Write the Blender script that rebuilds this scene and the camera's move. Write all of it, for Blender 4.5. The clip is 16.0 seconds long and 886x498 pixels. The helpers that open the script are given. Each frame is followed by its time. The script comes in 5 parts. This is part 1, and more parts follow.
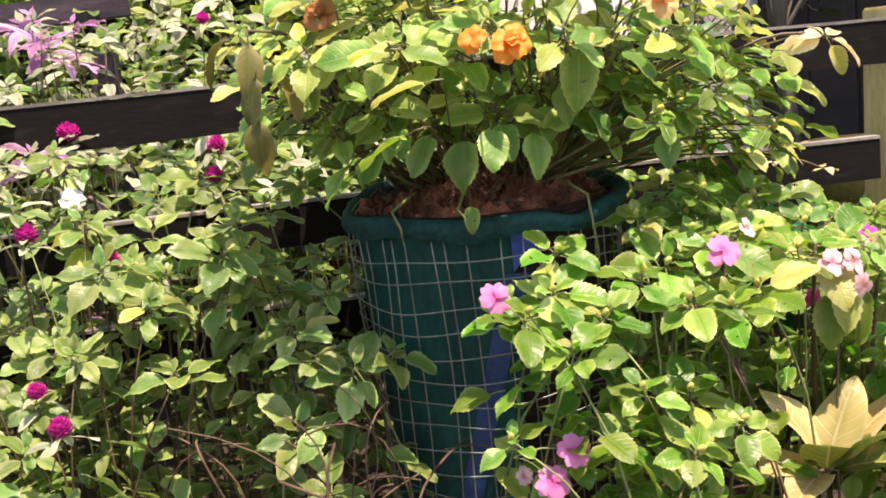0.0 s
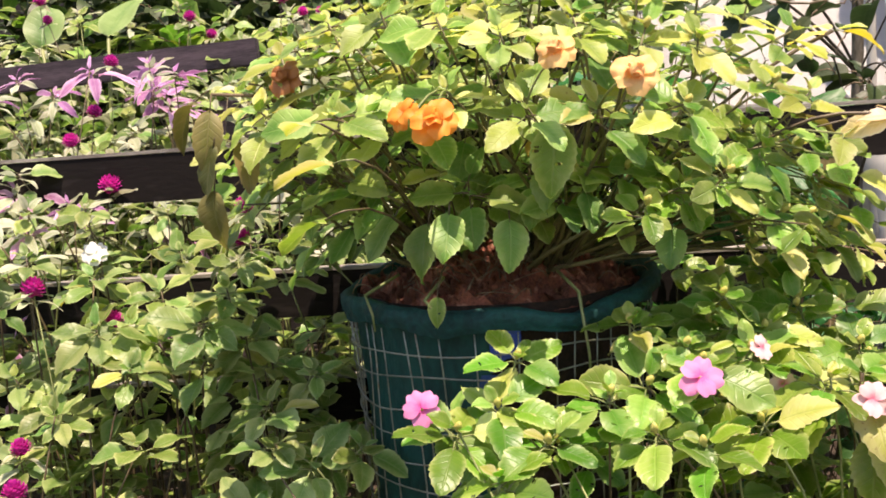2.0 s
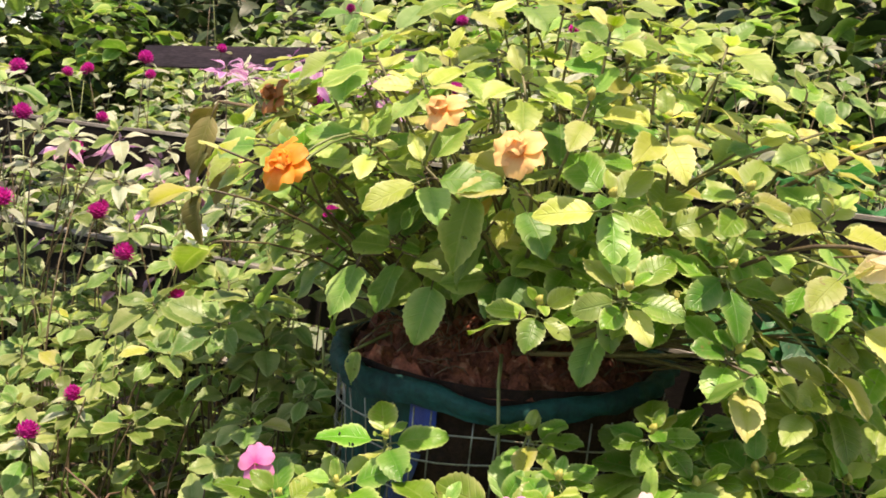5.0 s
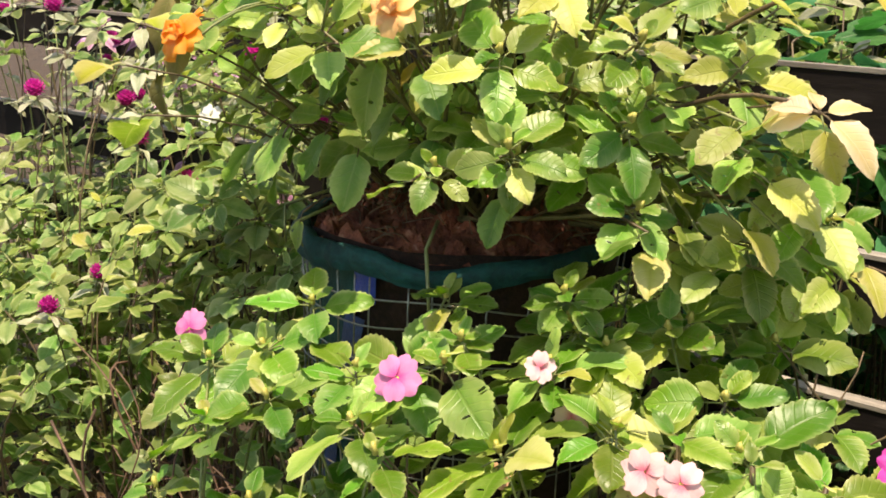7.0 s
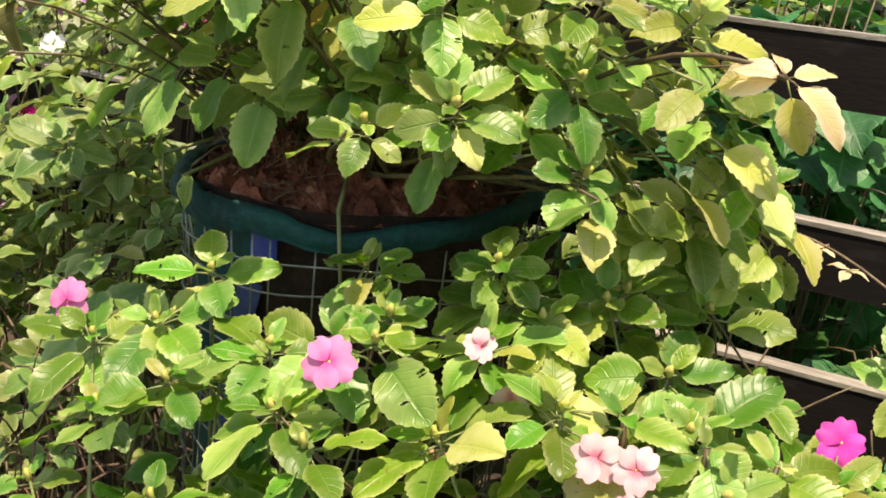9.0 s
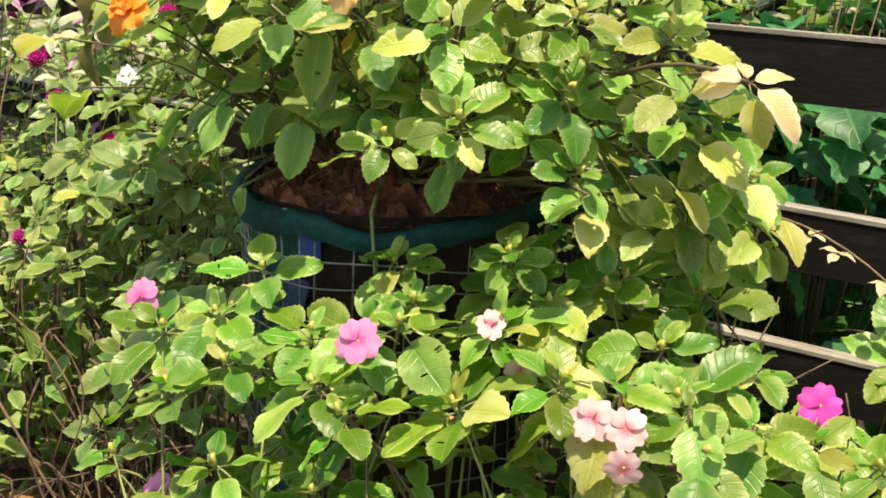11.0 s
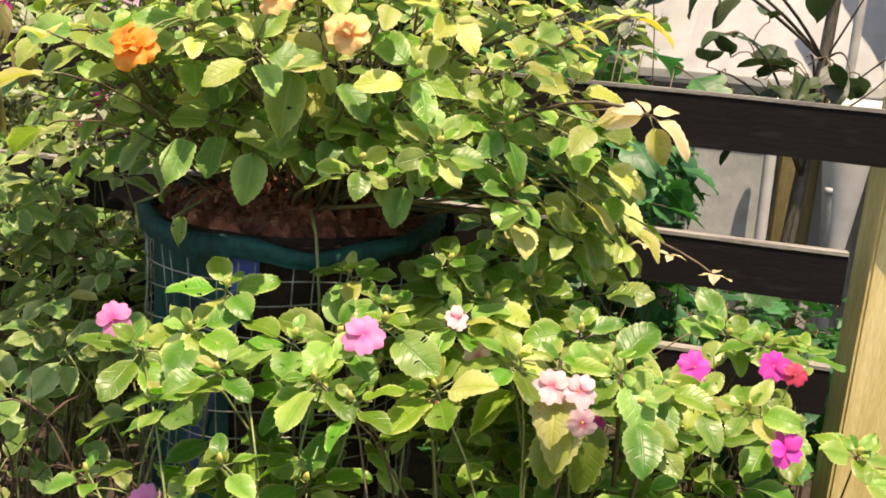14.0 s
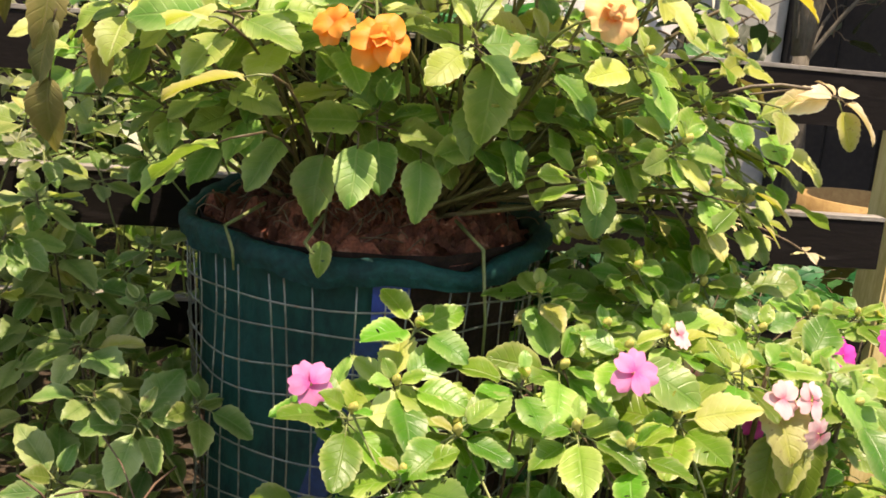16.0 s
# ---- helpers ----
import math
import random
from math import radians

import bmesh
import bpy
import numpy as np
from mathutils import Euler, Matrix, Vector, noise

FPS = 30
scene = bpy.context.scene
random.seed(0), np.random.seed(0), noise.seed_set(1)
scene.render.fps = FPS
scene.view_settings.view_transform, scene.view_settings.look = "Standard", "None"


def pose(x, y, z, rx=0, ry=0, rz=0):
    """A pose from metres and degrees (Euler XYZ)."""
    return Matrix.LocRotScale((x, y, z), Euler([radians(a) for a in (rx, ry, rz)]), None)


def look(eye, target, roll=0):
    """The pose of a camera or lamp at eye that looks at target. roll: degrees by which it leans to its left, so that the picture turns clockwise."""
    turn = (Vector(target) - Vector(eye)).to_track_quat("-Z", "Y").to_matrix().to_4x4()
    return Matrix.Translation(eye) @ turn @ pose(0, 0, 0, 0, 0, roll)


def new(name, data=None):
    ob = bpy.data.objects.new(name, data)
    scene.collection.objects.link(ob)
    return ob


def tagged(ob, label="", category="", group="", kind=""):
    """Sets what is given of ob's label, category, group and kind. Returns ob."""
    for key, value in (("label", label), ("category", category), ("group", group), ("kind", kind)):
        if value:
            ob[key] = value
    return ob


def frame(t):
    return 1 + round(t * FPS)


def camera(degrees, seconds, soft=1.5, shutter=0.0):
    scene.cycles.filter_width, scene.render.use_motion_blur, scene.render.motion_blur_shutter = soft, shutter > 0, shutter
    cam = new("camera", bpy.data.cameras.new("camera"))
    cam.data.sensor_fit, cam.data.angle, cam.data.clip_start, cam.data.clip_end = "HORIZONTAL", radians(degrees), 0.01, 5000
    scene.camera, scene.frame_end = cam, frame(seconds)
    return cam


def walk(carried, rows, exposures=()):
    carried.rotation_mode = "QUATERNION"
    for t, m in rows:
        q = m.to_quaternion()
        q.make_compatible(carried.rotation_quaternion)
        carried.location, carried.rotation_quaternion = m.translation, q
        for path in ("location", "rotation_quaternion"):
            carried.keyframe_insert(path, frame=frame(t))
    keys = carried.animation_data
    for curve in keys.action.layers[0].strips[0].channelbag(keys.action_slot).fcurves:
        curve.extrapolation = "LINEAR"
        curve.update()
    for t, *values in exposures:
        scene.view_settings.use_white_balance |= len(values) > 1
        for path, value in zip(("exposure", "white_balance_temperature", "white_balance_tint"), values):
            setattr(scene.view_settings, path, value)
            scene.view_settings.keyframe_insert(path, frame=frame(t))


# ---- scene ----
cam = camera(44.9, 16.0, 1.8)
PATH = [      # seconds, eye, target, roll
    (0, (-0.0137, -0.0963, 0.8851), (-0.0337, 1.8742, 0.5431), -5.76),
    (0.5, (0.0792, -0.0857, 0.8897), (0.0081, 1.8817, 0.5372), -5.42),
    (1, (0.1654, -0.0078, 0.8722), (-0.0133, 1.9557, 0.5363), -5.15),
    (1.5, (0.2622, 0.0640, 0.8869), (-0.0840, 2.0152, 0.6171), -3.07),
    (2, (0.3239, 0.0960, 0.8944), (-0.1911, 2.0148, 0.6636), -3.86),
    (2.5, (0.4438, 0.1229, 0.9132), (-0.2759, 1.9816, 0.7478), -1.16),
    (3, (0.5380, 0.1415, 0.9122), (-0.2664, 1.9636, 0.7312), 0.74),
    (3.5, (0.5975, 0.1710, 0.8977), (-0.2222, 1.9803, 0.6643), 0.73),
    (3.7, (0.6131, 0.2051, 0.9042), (-0.2478, 1.9966, 0.6819), 1.73),
    (5.8, (0.8443, 0.5307, 0.9577), (-0.5472, 1.9255, 0.6142), 4.62),
    (6, (0.8670, 0.5473, 0.9566), (-0.5245, 1.9184, 0.5278), 3.48),
    (6.5, (0.9076, 0.5586, 0.9539), (-0.4856, 1.9166, 0.4908), 3.10),
    (7, (0.9111, 0.5771, 0.9445), (-0.5053, 1.9108, 0.4808), 2.76),
    (7.5, (0.8945, 0.6085, 0.9310), (-0.4308, 2.0249, 0.4438), 4.17),
    (8, (0.8453, 0.5955, 0.9349), (-0.3435, 2.1022, 0.3720), 5.85),
    (8.5, (0.7988, 0.5781, 0.9425), (-0.3431, 2.1154, 0.3656), 5.68),
    (9, (0.7755, 0.5768, 0.9480), (-0.3504, 2.1282, 0.3776), 5.78),
    (9.5, (0.8078, 0.5393, 0.9602), (-0.3524, 2.0669, 0.3942), 4.86),
    (11.8, (0.9096, 0.4913, 0.9894), (-0.3500, 1.9369, 0.4203), 2.48),
    (12, (0.9115, 0.4715, 0.9972), (-0.3265, 1.9312, 0.4172), 2.37),
    (12.5, (0.9382, 0.4182, 1.0017), (-0.2638, 1.9032, 0.4103), 2.11),
    (13, (0.8686, 0.3498, 0.9837), (-0.1585, 1.9806, 0.4496), 3.32),
    (13.5, (0.8165, 0.2977, 0.9679), (-0.1312, 1.9960, 0.5012), 4.83),
    (14, (0.7036, 0.1900, 0.9367), (0.0360, 2.0335, 0.5422), 4.95),
    (14.5, (0.5676, 0.1298, 0.9445), (0.0292, 2.0098, 0.5250), 4.38),
    (15, (0.3735, 0.1692, 0.9735), (0.0789, 2.0952, 0.5222), 4.89),
    (15.5, (0.2190, 0.2314, 0.9520), (0.0694, 2.1715, 0.4896), 4.75),
    (16, (0.1321, 0.2562, 0.9278), (0.1163, 2.2062, 0.4837), 4.86),
]
LIGHT = [(0.0, 1.03, 7700.0, 23.0), (1.0, 1.06, 7800.0, 30.0), (2.0, 0.92, 7850.0, 24.0), (3.5, 0.82, 7900.0, 20.0), (6.5, 0.80, 8300.0, 16.0), (8.0, 0.79, 8200.0, 17.0), (9.0, 0.79, 8100.0, 15.0), (9.5, 0.79, 8100.0, 3.0),
         (12.0, 0.78, 8200.0, 12.0), (13.0, 0.80, 8200.0, 17.0), (14.5, 0.82, 8250.0, 18.0), (16.0, 0.89, 8300.0, 19.0)]
walk(cam, [(t, look(eye, target, roll)) for t, eye, target, roll in PATH],
     exposures=LIGHT)

# ---- world, sun and exposure ----
SUN_ELEVATION, SUN_AZIMUTH = 74.0, 140.0      # degrees; azimuth clockwise from +y
world = bpy.data.worlds.new("world")
scene.world = world
world.use_nodes = True
sky = world.node_tree.nodes.new("ShaderNodeTexSky")
sky.sky_type, sky.sun_disc = "NISHITA", False
sky.sun_elevation, sky.sun_rotation = radians(SUN_ELEVATION), radians(SUN_AZIMUTH)
back = world.node_tree.nodes["Background"]
back.inputs[1].default_value = 0.15
world.node_tree.links.new(sky.outputs[0], back.inputs[0])
sun = new("sun", bpy.data.lights.new("sun", "SUN"))
sun.data.energy, sun.data.angle, sun.data.color = 4.6, radians(0.5), (1.0, 0.95, 0.84)
sun_from = Vector((math.sin(radians(SUN_AZIMUTH)) * math.cos(radians(SUN_ELEVATION)),
                   math.cos(radians(SUN_AZIMUTH)) * math.cos(radians(SUN_ELEVATION)), math.sin(radians(SUN_ELEVATION))))
sun.matrix_basis = look(sun_from * 20, (0, 0, 0))


# ---- materials ----
class Nodes:
    """A material's node tree with short calls."""
    def __init__(self, name):
        self.mat = bpy.data.materials.new(name)
        self.mat.use_nodes = True
        self.tree = self.mat.node_tree
        self.bsdf = self.tree.nodes["Principled BSDF"]
        self.out = self.tree.nodes["Material Output"]

    def add(self, kind, **settings):
        node = self.tree.nodes.new(kind)
        for key, value in settings.items():
            node.inputs[key].default_value = value
        return node

    def link(self, a, b):
        self.tree.links.new(a, b)

    def put(self, node, key, value):
        if hasattr(value, "is_output"):
            self.link(value, node.inputs[key])
        else:
            node.inputs[key].default_value = value

    def math(self, op, a, b=0.0, c=0.0, clamp=False):
        node = self.tree.nodes.new("ShaderNodeMath")
        node.operation, node.use_clamp = op, clamp
        for n, v in enumerate((a, b, c)):
            self.put(node, n, v)
        return node.outputs[0]

    def noise(self, scale, detail=3.0, rough=0.55, vector=None):
        node = self.add("ShaderNodeTexNoise", Scale=scale, Detail=detail, Roughness=rough)
        if vector:
            self.link(vector, node.inputs["Vector"])
        return node.outputs["Fac"]

    def step(self, value, low, high):
        node = self.add("ShaderNodeMapRange")
        node.interpolation_type = "SMOOTHSTEP"
        self.put(node, "Value", value)
        node.inputs["From Min"].default_value, node.inputs["From Max"].default_value = low, high
        return node.outputs[0]

    def mix(self, fac, a, b, blend="MIX"):
        node = self.tree.nodes.new("ShaderNodeMix")
        node.data_type, node.blend_type = "RGBA", blend
        for key, v in ((0, fac), (6, a), (7, b)):
            if isinstance(v, tuple):
                v = (*v[:3], 1.0)
            self.put(node, key, v)
        return node.outputs[2]

    def bump(self, height, strength, distance):
        node = self.add("ShaderNodeBump", Strength=strength, Distance=distance)
        self.link(height, node.inputs["Height"])
        self.link(node.outputs[0], self.bsdf.inputs["Normal"])
        return node.outputs[0]

    def coords(self, kind="Object"):
        return self.tree.nodes.new("ShaderNodeTexCoord").outputs[kind]


def leaf_material(name, inner, outer, margin, rim_width=0.16, vein=0.35, gloss=0.42, glow=0.36, aged=0.06):
    """A leaf blade: green heart, paler edge, veins; light shines through it."""
    n = Nodes(name)
    uv = n.tree.nodes.new("ShaderNodeSeparateXYZ")
    n.link(n.coords("UV"), uv.inputs[0])
    u, v = uv.outputs[0], uv.outputs[1]
    side = n.math("ABSOLUTE", n.math("SUBTRACT", n.math("MULTIPLY", u, 2.0), 1.0))
    geometry = n.tree.nodes.new("ShaderNodeNewGeometry")
    rnd = n.math("FRACT", n.math("ADD", n.tree.nodes.new("ShaderNodeObjectInfo").outputs["Random"], geometry.outputs["Random Per Island"]))
    pos = geometry.outputs["Position"]
    wide = n.noise(9.0, 2.0, vector=pos)
    fine = n.noise(170.0, 3.0, vector=pos)
    edge = n.math("ADD", side, n.math("MULTIPLY", n.math("SUBTRACT", fine, 0.5), 0.35))
    heart = n.math("ADD", n.math("ADD", edge, n.math("MULTIPLY", n.math("SUBTRACT", wide, 0.5), 0.5)), n.math("SUBTRACT", n.math("FRACT", n.math("MULTIPLY", rnd, 7.7)), 0.5))
    col = n.mix(n.step(heart, 0.20, 0.90), inner, outer)
    col = n.mix(n.math("MULTIPLY", n.step(edge, 1.0 - rim_width * 1.5, 1.12), 0.7), col, margin)
    # pale patches that paint the sky's sheen into the blade colour
    sky_sheen = n.step(n.noise(46.0, 2.0, vector=pos), 0.50, 0.72)
    col = n.mix(n.math("MULTIPLY", sky_sheen, 0.2), col, margin)
    ribs = n.math("FRACT", n.math("MULTIPLY", n.math("SUBTRACT", v, n.math("MULTIPLY", side, 0.22)), 7.0))
    ribs = n.step(n.math("ABSOLUTE", n.math("SUBTRACT", ribs, 0.5)), 0.36, 0.5)
    mid = n.math("SUBTRACT", 1.0, n.step(side, 0.02, 0.09))
    lines = n.math("MAXIMUM", n.math("MULTIPLY", ribs, 0.5), mid)
    col = n.mix(n.math("MULTIPLY", lines, vein), col, margin)
    tone = n.add("ShaderNodeHueSaturation")
    n.link(n.math("ADD", 0.458, n.math("MULTIPLY", rnd, 0.06)), tone.inputs["Hue"])
    n.link(n.math("ADD", 0.50, n.math("ADD", n.math("MULTIPLY", n.math("FRACT", n.math("MULTIPLY", rnd, 5.3)), 0.66), n.math("MULTIPLY", wide, 0.42))), tone.inputs["Value"])
    n.link(col, tone.inputs["Color"])
    spots = n.math("MULTIPLY", n.step(fine, 0.60, 0.72), n.step(n.math("FRACT", n.math("MULTIPLY", rnd, 17.3)), 1.0 - aged * 3, 1.0))
    col = n.mix(n.math("MULTIPLY", spots, 0.8), tone.outputs[0], (0.20, 0.13, 0.05))
    n.link(col, n.bsdf.inputs["Base Color"])
    n.bsdf.inputs["Roughness"].default_value = gloss
    n.bsdf.inputs["Specular IOR Level"].default_value = 0.45
    normal = n.bump(n.math("ADD", n.math("MULTIPLY", lines, -0.6), n.math("MULTIPLY", fine, 0.4)), 0.5, 0.0016)
    thin = n.add("ShaderNodeBsdfTranslucent")
    bright = n.add("ShaderNodeMixShader")
    warm = n.tree.nodes.new("ShaderNodeHueSaturation")
    warm.inputs["Value"].default_value, warm.inputs["Saturation"].default_value = 1.5, 1.1
    n.link(col, warm.inputs["Color"])
    n.link(warm.outputs[0], thin.inputs[0])
    n.link(normal, thin.inputs["Normal"])
    bright.inputs[0].default_value = glow
    n.link(n.bsdf.outputs[0], bright.inputs[1])
    n.link(thin.outputs[0], bright.inputs[2])
    n.link(bright.outputs[0], n.out.inputs[0])
    return n.mat


def petal_material(name, inner, outer, vary=0.25):
    n = Nodes(name)
    uv = n.tree.nodes.new("ShaderNodeSeparateXYZ")
    n.link(n.coords("UV"), uv.inputs[0])
    pos = n.tree.nodes.new("ShaderNodeNewGeometry").outputs["Position"]
    fine = n.noise(300.0, 2.0, vector=pos)
    stretch = n.add("ShaderNodeMapping")
    stretch.inputs["Scale"].default_value = (14.0, 1.6, 1.0)
    n.link(n.coords("UV"), stretch.inputs[0])
    veins = n.noise(1.6, 3.0, vector=stretch.outputs[0])
    col = n.mix(n.step(n.math("ADD", uv.outputs[1], n.math("ADD", n.math("MULTIPLY", fine, 0.2), n.math("MULTIPLY", n.math("SUBTRACT", veins, 0.5), 0.5))), 0.05, 0.62), inner, outer)
    tone = n.add("ShaderNodeHueSaturation")
    rnd = n.tree.nodes.new("ShaderNodeObjectInfo").outputs["Random"]
    n.link(n.math("ADD", 1.0 - vary * 0.7, n.math("MULTIPLY", n.math("ADD", rnd, n.math("MULTIPLY", veins, 0.4)), vary)), tone.inputs["Value"])
    n.link(col, tone.inputs["Color"])
    n.link(tone.outputs[0], n.bsdf.inputs["Base Color"])
    n.bsdf.inputs["Roughness"].default_value = 0.55
    n.bump(n.math("ADD", veins, fine), 0.3, 0.0008)
    thin, both = n.add("ShaderNodeBsdfTranslucent"), n.add("ShaderNodeMixShader", Fac=0.4)
    n.link(tone.outputs[0], thin.inputs[0])
    n.link(n.bsdf.outputs[0], both.inputs[1])
    n.link(thin.outputs[0], both.inputs[2])
    n.link(both.outputs[0], n.out.inputs[0])
    return n.mat


def rough_material(name, dark, light, scale, rough=0.8, bump=0.6, depth=0.004, grain=(1, 1, 1), metal=0.0, third=None, spread=(0.35, 0.65), shine=0.5):
    """A surface of two tones, mottled at two scales."""
    n = Nodes(name)
    place = n.add("ShaderNodeMapping")
    place.inputs["Scale"].default_value = grain
    n.link(n.coords("Object"), place.inputs[0])
    big, small = n.noise(scale, 4.0, vector=place.outputs[0]), n.noise(scale * 9, 5.0, 0.65, vector=place.outputs[0])
    rnd = n.tree.nodes.new("ShaderNodeObjectInfo").outputs["Random"]
    both = n.math("ADD", n.math("MULTIPLY", big, 0.55), n.math("MULTIPLY", small, 0.45))
    both = n.math("ADD", both, n.math("MULTIPLY", n.math("SUBTRACT", rnd, 0.5), 0.08))
    col = n.mix(n.step(both, *spread), dark, light)
    if third:
        col = n.mix(n.step(n.noise(scale * 2.3, 3.0, vector=place.outputs[0]), 0.56, 0.68), col, third)
    n.link(col, n.bsdf.inputs["Base Color"])
    n.bsdf.inputs["Roughness"].default_value, n.bsdf.inputs["Metallic"].default_value = rough, metal
    n.bsdf.inputs["Specular IOR Level"].default_value = shine
    n.bump(both, bump, depth)
    return n.mat


LEAF_VARIEGATED = leaf_material("leaf_pale_edged", (0.092, 0.235, 0.022), (0.20, 0.33, 0.072), (0.40, 0.47, 0.18), 0.20, 0.14, 0.38)
LEAF_BED = leaf_material("leaf_bed", (0.108, 0.215, 0.042), (0.245, 0.335, 0.112), (0.40, 0.46, 0.22), 0.18, 0.16, 0.42)
LEAF_POT = leaf_material("leaf_pot", (0.115, 0.25, 0.040), (0.25, 0.385, 0.095), (0.42, 0.50, 0.19), 0.16, 0.18, 0.46)
# for yellowing leaves, and for leaves coloured pale as if sunlit
LEAF_YELLOW = leaf_material("leaf_yellowing_and_lit", (0.33, 0.41, 0.075), (0.46, 0.50, 0.18), (0.60, 0.60, 0.32), 0.12, 0.12, 0.48, 0.4, 0.12)
LEAF_OLIVE = leaf_material("leaf_olive", (0.12, 0.13, 0.03), (0.18, 0.17, 0.05), (0.26, 0.23, 0.09), 0.1, 0.3, 0.5, 0.35, 0.3)
# pale lilac leaves, lightened as well for strong sun on the back bed
LEAF_PALE_LIT = leaf_material("leaf_pale_lilac_lit", (0.28, 0.33, 0.20), (0.42, 0.44, 0.32), (0.56, 0.55, 0.46), 0.1, 0.3, 0.5, 0.35)
LEAF_LILAC = leaf_material("leaf_lilac", (0.34, 0.13, 0.28), (0.52, 0.30, 0.46), (0.66, 0.50, 0.60), 0.1, 0.2, 0.55, 0.35)
LEAF_GOLD = leaf_material("leaf_golden", (0.58, 0.46, 0.08), (0.64, 0.52, 0.13), (0.72, 0.62, 0.25), 0.1, 0.2, 0.45)
LEAF_CREAM = leaf_material("leaf_cream", (0.56, 0.47, 0.22), (0.68, 0.58, 0.36), (0.74, 0.66, 0.46), 0.15, 0.2, 0.45, 0.3)
LEAF_NARROW = leaf_material("leaf_narrow", (0.27, 0.32, 0.16), (0.42, 0.44, 0.30), (0.52, 0.53, 0.40), 0.1, 0.2, 0.55)
# leathery leaves in silhouette: their shade is put into the base colour
LEAF_SHADE_DARK = leaf_material("leaf_shade_dark", (0.022, 0.046, 0.015), (0.034, 0.062, 0.022), (0.07, 0.10, 0.045), 0.08, 0.25, 0.48, 0.16)
LEAF_LOBED = leaf_material("leaf_lobed", (0.022, 0.11, 0.035), (0.038, 0.17, 0.055), (0.10, 0.26, 0.11), 0.06, 0.4, 0.45, 0.3)
LEAF_CROTON = leaf_material("leaf_croton", (0.36, 0.29, 0.09), (0.50, 0.42, 0.17), (0.62, 0.57, 0.35), 0.12, 0.5, 0.42, 0.2, 0.33)
LEAF_CROTON_GREEN = leaf_material("leaf_croton_green", (0.07, 0.14, 0.025), (0.12, 0.18, 0.035), (0.42, 0.36, 0.14), 0.06, 0.6, 0.35, 0.2, 0.2)
LEAF_DRY = leaf_material("leaf_dry", (0.22, 0.13, 0.06), (0.30, 0.19, 0.09), (0.36, 0.25, 0.14), 0.1, 0.3, 0.7, 0.15, 0.3)
PINK = petal_material("petal_pink", (0.74, 0.08, 0.38), (0.86, 0.29, 0.58))
PALE_PINK = petal_material("petal_pale_pink", (0.74, 0.16, 0.26), (0.86, 0.57, 0.60))
PEACH = petal_material("petal_peach", (0.80, 0.36, 0.22), (0.86, 0.48, 0.30))
MAGENTA = petal_material("petal_magenta", (0.62, 0.02, 0.34), (0.80, 0.07, 0.52))
ORANGE = petal_material("petal_orange", (0.80, 0.20, 0.01), (0.90, 0.34, 0.04))
APRICOT = petal_material("petal_apricot", (0.85, 0.40, 0.10), (0.92, 0.58, 0.24))
CRIMSON = petal_material("petal_crimson", (0.42, 0.02, 0.06), (0.60, 0.05, 0.12))
RUST = petal_material("petal_rust", (0.32, 0.10, 0.03), (0.46, 0.18, 0.06))
WHITE = petal_material("petal_white", (0.80, 0.80, 0.68), (0.86, 0.86, 0.82))
GLOBE = petal_material("bract_magenta", (0.42, 0.01, 0.20), (0.66, 0.03, 0.36))
STEM = rough_material("stem_green", (0.11, 0.15, 0.04), (0.25, 0.27, 0.11), 40, 0.5, 0.2, 0.001)
STEM_PINK = rough_material("stem_reddish", (0.05, 0.032, 0.016), (0.13, 0.095, 0.045), 40, 0.5, 0.2, 0.001)
STEM_POT = rough_material("stem_olive", (0.07, 0.072, 0.025), (0.19, 0.17, 0.07), 40, 0.5, 0.2, 0.001)
TWIG = rough_material("twig_brown", (0.10, 0.065, 0.04), (0.26, 0.19, 0.12), 60, 0.8, 0.5, 0.001)
DEAD = rough_material("dead_stem", (0.05, 0.028, 0.018), (0.17, 0.10, 0.062), 60, 0.8, 0.5, 0.001)
BARK = rough_material("bark", (0.05, 0.042, 0.03), (0.15, 0.13, 0.10), 18, 0.9, 1.0, 0.006, (1, 1, 0.3))
BUD = rough_material("bud_yellow_green", (0.35, 0.34, 0.06), (0.5, 0.45, 0.14), 90, 0.5, 0.2, 0.001)
SOIL = rough_material("soil", (0.018, 0.012, 0.008), (0.075, 0.05, 0.034), 14, 0.95, 1.0, 0.02, third=(0.10, 0.06, 0.03))
COIR = rough_material("coir_chips", (0.075, 0.020, 0.012), (0.34, 0.105, 0.06), 30, 0.9, 1.0, 0.008, third=(0.44, 0.20, 0.13))
SHEET = rough_material("plastic_sheet_teal", (0.001, 0.022, 0.021), (0.003, 0.066, 0.056), 9, 0.6, 0.5, 0.01, (1, 1, 0.5), shine=0.25)
COLLAR = rough_material("plastic_collar_teal", (0.001, 0.024, 0.024), (0.003, 0.075, 0.068), 12, 0.7, 0.7, 0.008, shine=0.3)
BLUE = rough_material("plastic_blue", (0.010, 0.042, 0.24), (0.018, 0.075, 0.42), 16, 0.35, 0.5, 0.006)
# a darker, more teal blue for the strip below the patch
BLUE_DIM = rough_material("plastic_blue_darker", (0.004, 0.030, 0.10), (0.008, 0.06, 0.22), 16, 0.45, 0.5, 0.006)
BAG = rough_material("bag_dark_brown", (0.013, 0.008, 0.006), (0.045, 0.024, 0.016), 16, 0.85, 0.8, 0.008, shine=0.25)
WIRE = rough_material("wire_galvanised", (0.14, 0.16, 0.14), (0.34, 0.37, 0.32), 60, 0.45, 0.2, 0.0005, metal=0.6, third=(0.30, 0.22, 0.14))
